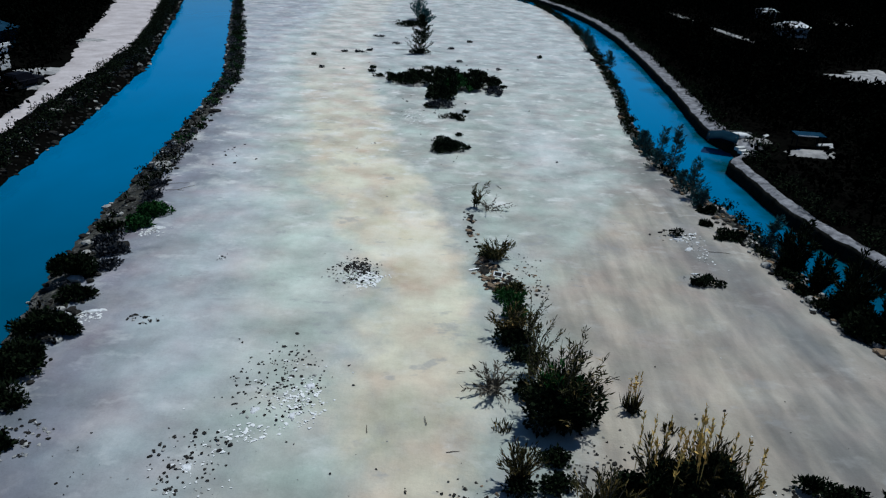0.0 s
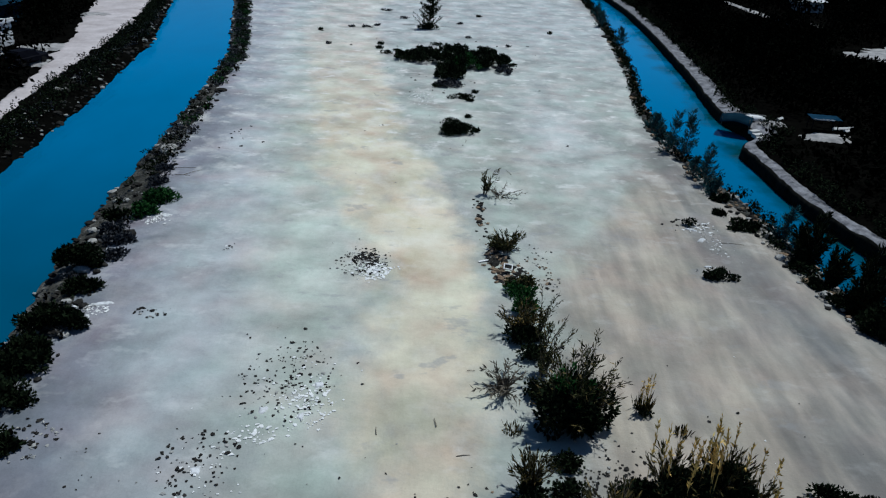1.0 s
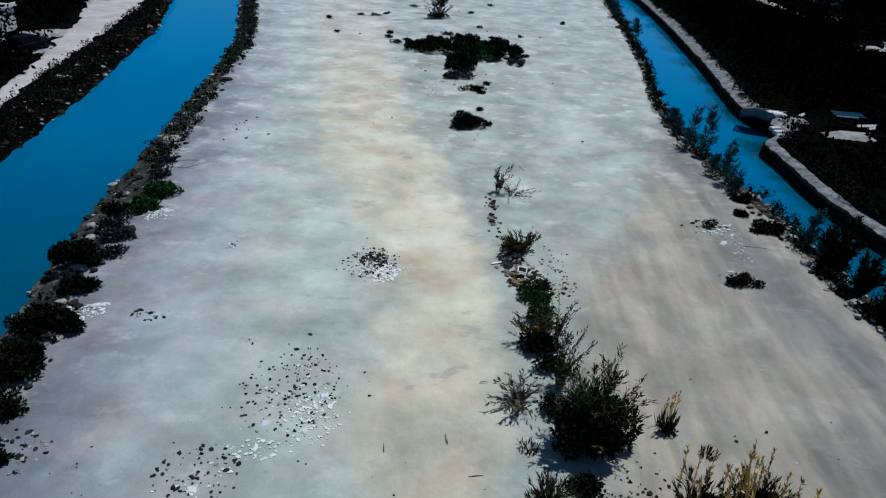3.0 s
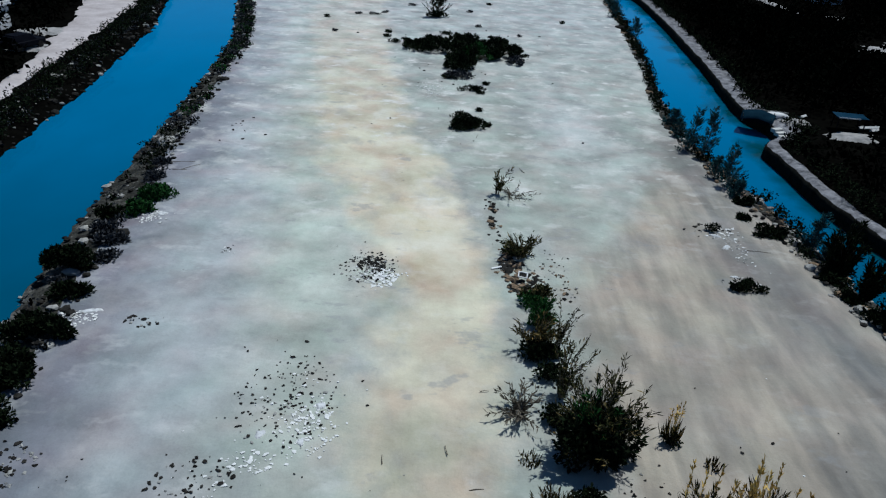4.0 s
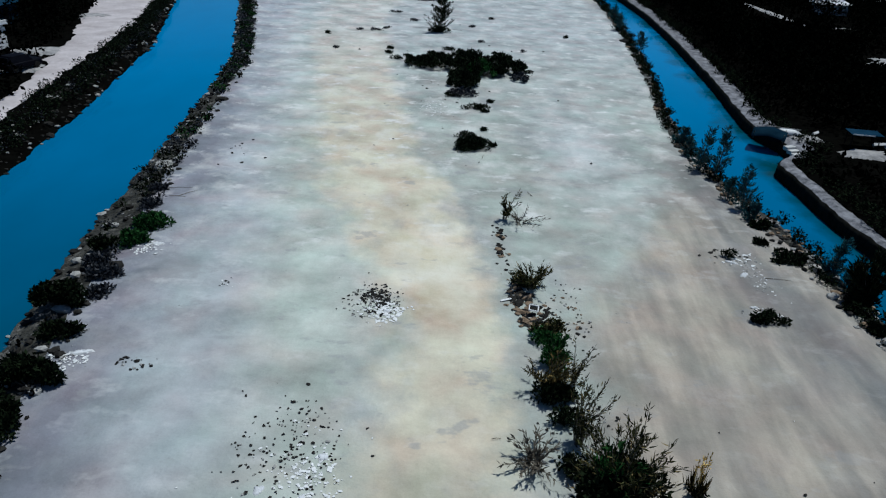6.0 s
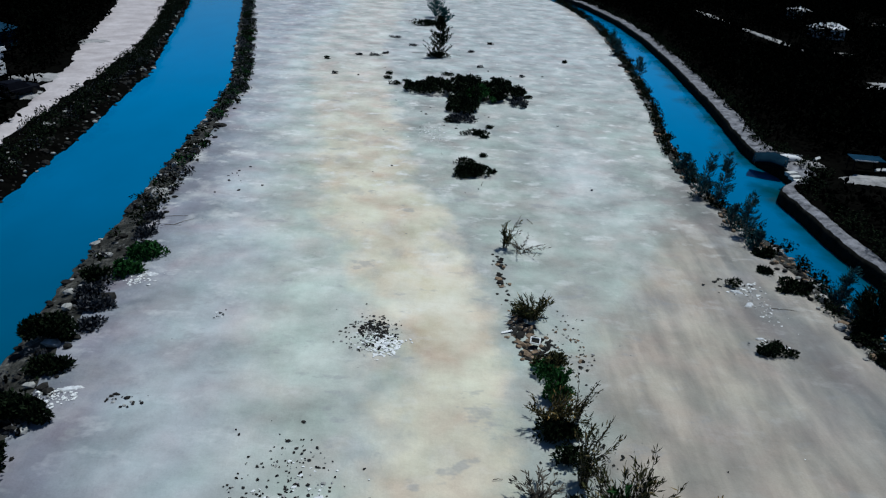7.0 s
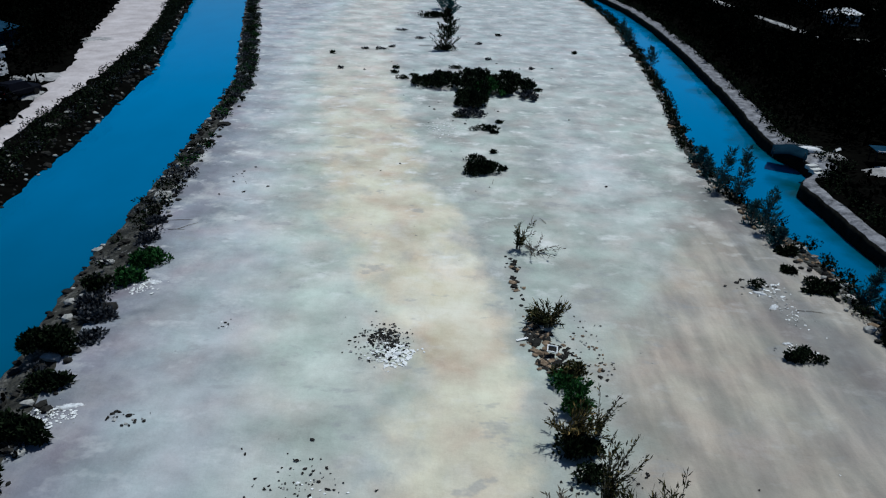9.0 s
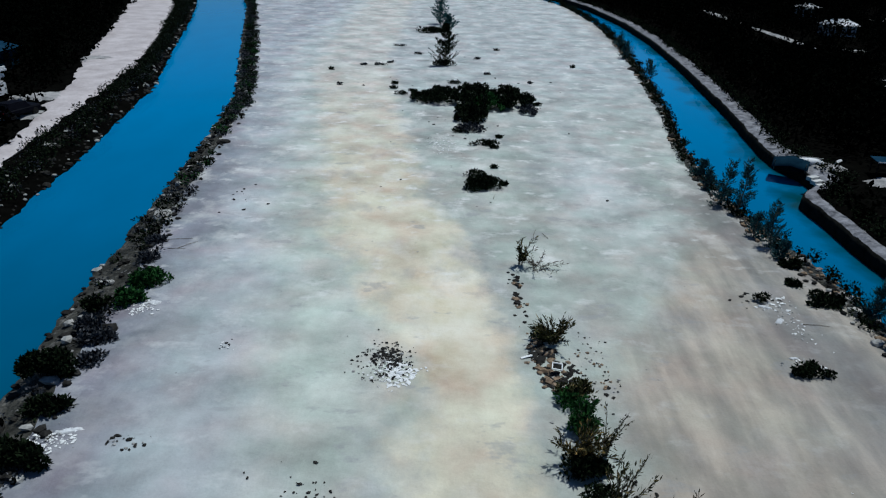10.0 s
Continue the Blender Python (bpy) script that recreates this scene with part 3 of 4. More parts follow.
def rubble(x, y, rx, ry, mix, size, label, seed, core=0.0, category="rubble", name="rubble_patch"):
    """A loose scatter of stones and chips, each a piece of its own."""
    rng = np.random.default_rng(seed)
    ob = thing(name, pose(x, y, 0.0), label, category)
    for kind, count in mix:
        for k in range(count):
            a, r = rng.uniform(0, 2 * math.pi), math.sqrt(rng.uniform(0, 1)) if rng.uniform() < 0.6 else abs(rng.normal(0, 0.7))
            if core:
                r = r ** (1 + core)
            s = 0.85 * size * min(1.8, float(rng.lognormal(0, 0.45)))
            st = new("stone", STONES[kind][k % 4])
            st.parent = ob
            px, py = rx * (r * math.cos(a) + {"dark": -0.06, "white": 0.22}.get(kind, 0)), ry * (r * math.sin(a) + {"dark": 0.12, "white": -0.25}.get(kind, 0))
            flat = 0.35 if kind == "white" else 0.7
            st.matrix_local = pose(px, py, rough(x + px, y + py, 0.5, 0.05) + 0.02, 0, 0, rng.uniform(0, 360)) @ Matrix.Diagonal((s * rng.uniform(0.8, 1.6), s, s * flat, 1))
    return ob


def young_conifer(x, y, z, height, spread, branches, per, mat, label, group="", leaf=(0.4, 0.08), seed=0, lean=(0.0, 0.0)):
    """A young feathery tree: one tapered trunk and side branches that shorten towards the tip."""
    rng = np.random.default_rng(seed)
    ob = thing("young_tree", pose(x, y, z), label, "tree", group)
    top = np.array((lean[0] * height, lean[1] * height, height))
    trunk = np.array([top * t + np.array((0.04 * height * math.sin(3 * t + seed), 0.03 * height * math.cos(4 * t + seed) - 0.03 * height, -0.15 * (1 - t))) for t in np.linspace(0, 1, 7)])
    mesh_object("trunk", *tube(trunk, 0.02 + 0.012 * height, 0.008, 6), TWIG, ob)
    B, W, twigs = [], [], []
    for k in range(branches):
        t = rng.uniform(0.04, 0.95)
        root, way = along(rng, trunk[[int(t * 5.99), int(t * 5.99) + 1]], 1, 0.0)
        a, n = rng.uniform(0, 2 * math.pi), spread * (1.05 - t) ** 0.8 * rng.uniform(0.5, 1.1)
        tip = root[0] + np.array((n * math.cos(a), n * math.sin(a), n * rng.uniform(0.45, 1.0)))
        mid = (root[0] + tip) / 2 - np.array((0, 0, 0.08 * n))
        pts = np.array((root[0], mid, tip))
        twigs.append(tube(pts, 0.014, 0.005, 3))
        b, w = along(rng, pts, per, 0.1)
        B.append(b + rng.normal(size=b.shape) * 0.03 * height ** 0.5)
        W.append(w / (np.linalg.norm(w, axis=1, keepdims=True) + 1e-6) * 1.1 + rng.normal(size=b.shape) * 0.45 + np.array((0, 0, 0.3)))
    b, w = along(rng, trunk, per * 4, 0.1)
    B, W = np.concatenate(B + [b]), np.concatenate(W + [w + rng.normal(size=b.shape) * 0.4])
    B[:, 2] = np.maximum(B[:, 2], 0.02)
    mesh_object("branchwork", *join(twigs), TWIG, ob)
    v, f = leaves(rng, B, W, rng.uniform(0.6, 1.2, len(B)) * leaf[0], rng.uniform(0.7, 1.3, len(B)) * leaf[1])
    mesh_object("crown", v, f, mat, ob)
    return ob


HUT_FREE = (26.5, 33.5, 62.0, 72.0)


# ---- woods ----
def woods(name, label, spots, per, seed, mat=WOODS, leaf=0.75):
    """Far woods nobody could count: crowns of leaf clumps over short trunks, as one mesh."""
    rng = np.random.default_rng(seed)
    parts, trunks = [], []
    for x, y, h, r in spots:
        n = int(per * r * r / 4)
        d = rng.normal(size=(n, 3))
        d /= np.linalg.norm(d, axis=1, keepdims=True)
        d *= rng.uniform(0.3, 1.0, (n, 1)) ** 0.35
        wob = 1 + 0.35 * np.sin(3 * d[:, :1] + x) * np.cos(4 * d[:, 1:2] + y)
        B = np.array((x, y, h * 0.55)) + d * wob * np.array((r, r, h * 0.5))
        B[:, 2] = np.maximum(B[:, 2], 0.1)
        v, f = leaves(rng, B, d + rng.normal(size=d.shape) * 0.8, rng.uniform(0.5, 1.3, n) * leaf, rng.uniform(0.6, 1.2, n) * leaf * 0.6)
        parts.append((v, f))
        trunks.append(tube([(x, y, 0), (x + 0.1, y, h * 0.3), (x, y + 0.1, h * 0.6)], 0.12, 0.06))
    n, V, F = 0, [], []
    for v, f in parts:
        V.append(v)
        F.append(f + n)
        n += len(v)
    V, F = np.concatenate(V), np.concatenate(F)
    tv, tf = join(trunks)
    slots = [0] * len(F) + [1] * len(tf)
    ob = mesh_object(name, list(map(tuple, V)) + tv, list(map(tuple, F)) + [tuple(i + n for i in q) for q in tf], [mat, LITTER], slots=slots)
    return tagged(ob, label, "woods", kind="stuff")


def low_before(x, y, h):
    """Scrub stays low on the open southern side of a clearing."""
    for cx, cy, rx, ry, turn in CLEARINGS:
        d, dc = math.hypot(x, y), math.hypot(cx, cy)
        side = abs(x * cy - y * cx) / dc * dc / max(d, 1)
        reach = rx * abs(cy) / dc + 0.35 * ry + 0.5
        if d < dc and side < reach and dc - d < 30:
            h = min(h, 0.35 + 0.14 * max(0, dc - d - ry * 0.9))
    return h


def in_clearing(x, y, grow=0.0):
    for cx, cy, rx, ry, turn in CLEARINGS:
        a = math.radians(-turn)
        dx, dy = x - cx, y - cy
        u, v = dx * math.cos(a) - dy * math.sin(a), dx * math.sin(a) + dy * math.cos(a)
        if (u / (rx + grow)) ** 2 + (v / (ry + grow)) ** 2 < 1:
            return True
    return False


rng = np.random.default_rng(5)
spots = []
for y in np.arange(18, 330, 2.6):
    edge = right_far(min(y, 420))
    x = edge + 3.0
    step = 2.6 if y < 120 else 3.6
    while x < edge + 40 + 0.75 * y:
        px, py = x + rng.uniform(-1, 1), y + rng.uniform(-1.2, 1.2)
        far = px - edge
        h = rng.uniform(1.0, 2.6) if far < 4.5 else rng.uniform(2.6, 4.4) if far < 9 else rng.uniform(3.0, 5.2)
        if not in_clearing(px, py, 0.6 + (0.6 if py < 100 else 1.2)) and not (HUT_FREE[0] < px < HUT_FREE[1] and HUT_FREE[2] < py < HUT_FREE[3]):
            h = low_before(px, py, h)
            spots.append((px, py, h, min(h, rng.uniform(1.5, 2.3)) if far > 4 else rng.uniform(0.7, 1.2)))
        x += step + 0.02 * far
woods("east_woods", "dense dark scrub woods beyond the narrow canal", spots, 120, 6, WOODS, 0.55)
spots = []
for y in np.arange(48, 300, 2.6):
    edge = road_out(min(y, 230))
    x = edge - 1.6 + 2.4 * noise.noise((y * 0.11, 4.0, 0))
    while x > edge - 40 - 0.3 * y:
        px, py = x + rng.uniform(-1, 1), y + rng.uniform(-1.2, 1.2)
        yard = (-58 < px < -45.5 and 79 < py < 91) or (-60.5 < px < -52 and 91 < py < 101) or in_clearing(px, py, 0.7)
        if not yard and rng.uniform() < 0.97:
            spots.append((px, py, rng.uniform(3.0, 5.2) if px < edge - 4 else rng.uniform(1.6, 3.4), rng.uniform(1.5, 2.4) if px < edge - 4 else rng.uniform(0.9, 1.9)))
        x -= 2.8 if y < 130 else 3.8
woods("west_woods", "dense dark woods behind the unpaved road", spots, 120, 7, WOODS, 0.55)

# scrub on the far bank of the wide canal, between water and road
spots = []
for y in np.arange(30, 215, 0.9):
    a, b = road_in(y) + 0.9, left_far(y) - 0.9
    for k in range(6):
        if rng.uniform() < 0.85:
            t = rng.uniform(-0.06, 1.08) if k < 5 else rng.uniform(-0.3, 0.1)
            spots.append((a + (b - a) * t, y + rng.uniform(-0.6, 0.6), rng.uniform(0.4, 1.2), rng.uniform(0.45, 0.95)))
woods("bank_scrub_west", "low dark scrub on the stony canal bank below the road", [q for k, q in enumerate(spots) if k % 10 not in (0, 2, 5, 7, 8)], 560, 8, LEAF_DARK, 0.22)
woods("bank_weeds_west", "low greyish weeds on the stony canal bank below the road", [(x, y, 0.6 * h, 0.8 * r) for k, (x, y, h, r) in enumerate(spots) if k % 10 in (0, 5)], 420, 88, LEAF_GREY, 0.18)

# ---- plants along the middle of the spit ----
ROW = "shrubs along the middle of the spit"
feathery_shrub(5.35, 23.4, 0, 4.6, 1.7, 26, 120, LEAF, "tall dark feathery shrub with dense black base on pale sand", group=ROW, seed=1, leaf=(0.3, 0.048))
feathery_shrub(5.15, 23.3, 0, 3.6, 1.0, 12, 130, LEAF_GREEN, "green young shrub within the tall dark one", group=ROW, seed=25, leaf=(0.3, 0.06), start=0.3)
feathery_shrub(5.75, 23.3, 0, 2.9, 2.0, 30, 50, GRASS, "dry straw-coloured undergrowth round the tall shrub", group=ROW, seed=22, leaf=(0.3, 0.045))
# dark leaf mass added in place of the shadow beneath the tall shrub
leafy_bush(5.45, 23.0, 0, 1.3, 1.05, 2.5, 8200, LEAF_DARK, "added dark bush filling the shaded foot of the tall shrub", seed=2, leaf=0.22)
feathery_shrub(4.7, 26.6, 0, 3.6, 1.0, 13, 60, LEAF, "thin tall weedy shrub with open grey stems", group=ROW, seed=3, leaf=(0.26, 0.05), lean=(0.12, 0))
feathery_shrub(4.0, 29.7, 0, 1.8, 1.3, 26, 55, GRASS, "straw-coloured dry shrub with a dark base", group=ROW, seed=4, leaf=(0.3, 0.05))
feathery_shrub(5.1, 30.2, 0, 2.6, 0.9, 8, 34, LEAF, "thin open weedy shrub with few leaves", group=ROW, seed=23, leaf=(0.2, 0.05), lean=(0.1, 0))
feathery_shrub(4.5, 31.6, 0, 1.9, 0.7, 12, 70, LEAF_GREEN, "green upright young shrub", group=ROW, seed=24, leaf=(0.28, 0.06))
leafy_bush(4.5, 31.5, 0, 0.65, 0.7, 0.75, 560, LEAF_GREEN, "green leafy bush beside dry shrub", seed=5, leaf=0.2, clumps=22, lump=(0.12, 0.34))
# another dark leaf mass added for the shadow at the dry shrub's base
leafy_bush(4.2, 29.1, 0, 0.85, 0.6, 0.75, 1300, LEAF_DARK, "added dark bush filling the shade under dry stems", seed=6, leaf=0.2)
leafy_bush(4.4, 33.3, 0, 0.75, 0.6, 0.55, 600, LEAF_GREEN, "low green bush beside the stones", seed=7, leaf=0.2)
feathery_shrub(4.2, 38.2, 0, 1.5, 1.3, 28, 30, LEAF, "low spiky fan-shaped shrub on sand", group=ROW, seed=8, leaf=(0.34, 0.06), start=0.3)
feathery_shrub(3.4, 46.7, 0, 2.5, 0.7, 6, 60, LEAF, "slender sapling with leaning feathery shoots", group=ROW, seed=9, leaf=(0.34, 0.06), lean=(0.26, 0))
feathery_shrub(4.3, 46.4, 0, 0.7, 1.7, 9, 34, TWIG, "fallen grey dead branches on sand", "branches", seed=10, leaf=(0.3, 0.04), lean=(1.2, 0), name="dead_branches")
leafy_bush(1.8, 60.0, 0, 1.35, 1.3, 0.9, 3000, LEAF_DARK, "oval dark low bush on pale sand", seed=11, leaf=0.2, clumps=24)
leafy_bush(1.4, 62.6, 0, 0.8, 0.5, 0.45, 350, LEAF_DARK, "small and flat dark green bush on pale sand", seed=12, leaf=0.2)
TH = "thicket on the spit"
leafy_bush(2.4, 71.2, 0, 1.5, 0.5, 0.5, 520, LEAF_DARK, "small dark bush below the wide thicket", seed=13, leaf=0.22, clumps=12, lump=(0.12, 0.3))
leafy_bush(0.4, 75.2, 0, 0.7, 0.5, 0.4, 200, LEAF_DARK, "small dark weed below the wide thicket", seed=172, leaf=0.2, lump=(0.14, 0.34))
for k, (x, y, rx, ry, h, n, mat, label) in enumerate((
        (1.8, 80.6, 2.0, 4.0, 1.5, 3800, LEAF_DARK, "dense dark middle of the sprawling thicket"),
        (2.2, 88.0, 2.8, 4.2, 2.2, 4600, LEAF_DARK, "wide dark green sprawling thicket"),
        (6.1, 87.0, 2.5, 4.4, 2.0, 4600, LEAF_DARK, "wide dark sprawling thicket lobe"),
        (7.6, 83.4, 1.0, 2.0, 0.8, 700, LEAF_GREY, "greyish ragged edge of sprawling thicket"),
        (3.6, 84.4, 2.0, 2.4, 1.9, 1700, LEAF_GREEN, "dark green crown of sprawling thicket"),
        (-1.2, 88.2, 2.2, 3.2, 1.6, 2600, LEAF_DARK, "low dark lobe of sprawling thicket"),
        (-3.5, 87.8, 1.8, 2.0, 1.1, 1400, LEAF_DARK, "low dark edge of sprawling thicket"),
        (1.4, 75.9, 1.5, 1.2, 0.7, 560, LEAF_GREY, "thin greyish foot of sprawling thicket"))):
    leafy_bush(x, y, 0, rx, ry, h, n, mat, label, group=TH, seed=300 + k, leaf=0.3, clumps=30, lump=(0.1, 0.26), name="thicket")
for k, (x, y, r) in enumerate(((-5.9, 90.5, 0.7), (-6.9, 93.5, 0.5), (-4.6, 92.0, 0.5), (0.2, 97.0, 0.8), (8.9, 86.5, 0.5), (3.4, 70.2, 0.45), (4.0, 73.6, 0.35), (2.9, 64.6, 0.35), (3.5, 60.6, 0.3))):
    leafy_bush(x, y, 0, r, 0.6 * r, 0.4 * r + 0.1, int(240 * r) + 60, LEAF_DARK, "small dark weed near the sprawling thicket", group="small weeds near the thicket", seed=330 + k, leaf=0.2)
feathery_shrub(3.0, 83.0, 0, 2.6, 0.6, 10, 60, LEAF_DARK, "upright dark sapling rising out of the thicket", group=ROW, seed=18, leaf=(0.4, 0.09))
young_conifer(-1.1, 109.0, 0, 5.2, 2.1, 70, 50, LEAF_DARK, "young feathery tree alone on pale sand", seed=19, leaf=(0.42, 0.075))
leafy_bush(-1.1, 108.6, 0, 1.5, 0.8, 0.8, 700, LEAF_DARK, "low dark skirt of weeds under the young tree", seed=191, leaf=0.26)
young_conifer(-2.0, 150.0, 0, 5.0, 2.6, 60, 30, LEAF_TEAL, "young feathery tree far along the spit", seed=20, leaf=(0.5, 0.1))
young_conifer(-0.4, 141.0, 0, 2.6, 2.0, 44, 28, LEAF_TEAL, "small young feathery tree far along the spit", seed=201, leaf=(0.5, 0.14))
leafy_bush(-3.2, 139.0, 0, 3.0, 1.6, 1.0, 900, LEAF_DARK, "low dark bush on the far sand", seed=21, leaf=0.4)

# grass and weeds at the near end
GR = "coarse grass clumps at the near end"


def grass_clump(x, y, height, spread, count, label, seed, heads=0):
    ob = feathery_shrub(x, y, 0, height, spread, count, 46, GRASS, label, "grass", GR, leaf=(0.34, 0.05), start=0.12, seed=seed, name="grass_clump", up=1.7)
    rng = np.random.default_rng(seed)
    for k in range(heads):
        a, r = rng.uniform(0, 2 * math.pi), spread * 0.8 * math.sqrt(rng.uniform(0, 1))
        p0 = np.array((r * math.cos(a), r * math.sin(a), 0.2))
        p1 = p0 * 1.1 + np.array((rng.normal() * 0.1, rng.normal() * 0.1, height * rng.uniform(0.85, 1.3)))
        c = 26
        t = rng.uniform(0.55, 1.0, (c, 1))
        v, f = join([tube([p0, (p0 + p1) / 2, p1], 0.014, 0.01), leaves(rng, p0 + (p1 - p0) * t, rng.normal(size=(c, 3)) * 0.35 + (0, 0, 1), 0.22, 0.06)])
        mesh_object("seed_head", v, f, SEED, ob, "tall straw-yellow seed head")
    return ob


grass_clump(3.4, 19.8, 2.1, 0.75, 26, "olive and straw coarse grass clump", 30)
grass_clump(5.7, 17.6, 2.9, 1.1, 38, "dark olive coarse grass clump", 31)
leafy_bush(5.9, 17.4, 0, 0.95, 0.8, 1.7, 2600, LEAF_DARK, "dark low bush among grass", seed=32, leaf=0.2)
leafy_bush(3.4, 19.4, 0, 0.5, 0.4, 0.7, 500, LEAF_DARK, "dark low bush among grass", seed=29, leaf=0.17)
grass_clump(7.9, 19.4, 2.7, 1.15, 40, "dark coarse grass clump with straw-yellow stalks", 33, 9)
leafy_bush(8.0, 19.1, 0, 1.3, 0.9, 2.1, 5200, LEAF_DARK, "dark low bush among grass", seed=34, leaf=0.18)
grass_clump(9.7, 19.4, 2.8, 1.15, 40, "dark coarse grass clump with tall straw-yellow seed heads", 35, 9)
leafy_bush(9.7, 19.1, 0, 1.25, 0.9, 2.1, 5200, LEAF_DARK, "dark low bush among grass", seed=36, leaf=0.18)
for k, (x, y, r, h) in enumerate(((4.7, 19.6, 0.6, 0.6), (6.9, 19.4, 0.8, 0.8), (4.9, 21.0, 0.5, 0.5), (4.4, 25.0, 0.6, 0.9), (4.3, 27.6, 0.6, 0.9))):
    leafy_bush(x, y, 0, r, 0.8 * r, h, int(1300 * r), LEAF_DARK, "low dark weedy bush among grass and stones", group="low weeds among the grass", seed=140 + k, leaf=0.16)
grass_clump(10.8, 19.0, 1.8, 0.6, 14, "small straw-tipped grass clump", 28, 3)
grass_tuft(8.4, 24.4, 0, 1.3, 0.45, 102, "small lone straw tuft with upright stalks", 37, 5)
leafy_bush(8.4, 24.1, 0, 0.35, 0.3, 0.4, 160, LEAF_DARK, "small dark green weed on sand", seed=38, leaf=0.14)
grass_tuft(9.6, 23.0, 0, 0.6, 0.4, 68, "small pale dry tuft", 39)
feathery_shrub(3.0, 25.4, 0, 1.0, 1.4, 14, 50, TWIG, "sprawling grey dead bush", "branches", seed=40, leaf=(0.3, 0.06), lean=(-0.2, 0.1), name="dead_branches")
grass_tuft(3.1, 22.9, 0, 0.6, 0.5, 85, "small olive tuft on sand", 41)
leafy_bush(14.2, 19.4, 0, 1.2, 0.6, 0.7, 1800, LEAF_DARK, "low dark straggling bush", seed=42, leaf=0.17, turn=-20)
leafy_bush(13.2, 16.6, 0, 0.9, 0.5, 0.7, 1000, LEAF_DARK, "low dark straggling bush", seed=43, leaf=0.17)
leafy_bush(17.0, 18.6, 0, 1.2, 0.9, 1.0, 2200, LEAF_DARK, "low dark straggling bush near the bank", seed=44, leaf=0.2)
feathery_shrub(8.4, 15.2, 0, 1.6, 1.3, 16, 50, LEAF, "low dark feathery shrub", group=ROW, seed=45, leaf=(0.3, 0.06))
feathery_shrub(6.0, 15.6, 0, 1.2, 0.9, 12, 50, LEAF, "low dark feathery shrub", group=ROW, seed=46, leaf=(0.3, 0.06))

# ---- west bank of the spit ----
WB = "bushes on the west bank of the spit"
for k, (x, y, rx, ry, h, green) in enumerate(((-15.6, 21.0, 0.9, 1.0, 1.0, 0), (-16.5, 23.6, 0.95, 1.1, 1.1, 0), (-17.2, 26.2, 1.35, 1.2, 1.3, 0), (-16.8, 28.8, 1.6, 1.05, 1.3, 0), (-17.3, 32.3, 0.85, 0.7, 0.9, 0), (-18.5, 34.6, 1.15, 1.0, 1.7, 0), (-17.1, 35.8, 0.6, 0.6, 0.6, 2), (-17.6, 37.6, 0.9, 0.8, 0.7, 2), (-18.4, 38.9, 0.8, 0.7, 0.7, 2), (-18.9, 40.9, 0.7, 0.6, 0.8, 0), (-17.6, 41.3, 0.9, 0.8, 1.0, 1), (-17.3, 43.5, 1.0, 0.9, 1.1, 1), (-18.5, 46.4, 0.6, 0.6, 0.6, 2), (-19.0, 49.0, 0.6, 0.7, 0.5, 2))):
    mat = (LEAF_DARK, LEAF_GREEN, LEAF_GREY)[green]
    leafy_bush(x + 0.35, y, -0.2, rx, ry, 0.9 * h, int(1500 * rx * ry * h) + 400, mat, ("very dark dense bush at the water edge", "dark green bush at the sand edge", "greyish thin bush on stony bank")[green], group=WB, seed=60 + k, leaf=0.21)
rng = np.random.default_rng(9)
for mat, kind, share, seed in ((LEAF_GREY, "low grey scrub along the canal edge", 0.5, 12), (LEAF_DARK, "low dark scrub along the canal edge", 0.6, 14), (LEAF_GREEN, "low green scrub along the canal edge", 0.25, 15)):
    spots = []
    for y in np.arange(16, 200, 0.7):
        a, b = left_near(y), sand_left(y)
        thick = 0.5 + 0.9 * noise.noise((seed * 3.3, y * 0.16, 0))
        for k in range(2 if y < 75 else 3):
            if rng.uniform() < share * (0.35 * thick if y < 46 else thick if y < 75 else 0.55):
                t = rng.uniform(0.3, 0.85) + 0.12 * noise.noise((y * 0.3, 2, 2))
                spots.append((a + (b - a) * t, y + rng.uniform(-0.3, 0.3), rng.uniform(0.12, 0.5), rng.uniform(0.18, 0.38) * (1 + y / 150)))
    woods("bank_scrub_spit_west", kind, spots, 1300, seed, mat, 0.18)

# ---- east bank of the spit ----
EB = "feathery trees on the east bank of the spit"
for k, (x, y, h, s, n) in enumerate(((19.3, 63.8, 1.7, 1.0, 14), (18.7, 57.6, 3.5, 1.2, 15), (19.5, 56.6, 3.9, 1.2, 16), (18.9, 61.0, 1.8, 0.8, 9), (19.3, 50.4, 3.2, 1.1, 16), (19.0, 51.8, 2.0, 0.8, 9), (19.4, 48.6, 1.4, 0.8, 10), (21.3, 41.6, 2.3, 0.9, 16), (21.6, 40.2, 1.7, 0.7, 12), (24.9, 103.0, 2.6, 1.4, 18), (25.2, 117.5, 2.8, 1.5, 18), (26.8, 128, 2.6, 1.4, 16))):
    young_conifer(x, y, -0.35, h, s, 3 * n + 10, 24, LEAF_TEAL, "young bluish-green feathery tree leaning over the canal edge", EB, leaf=(0.3, 0.05), seed=80 + k, lean=(0.1, 0.02))
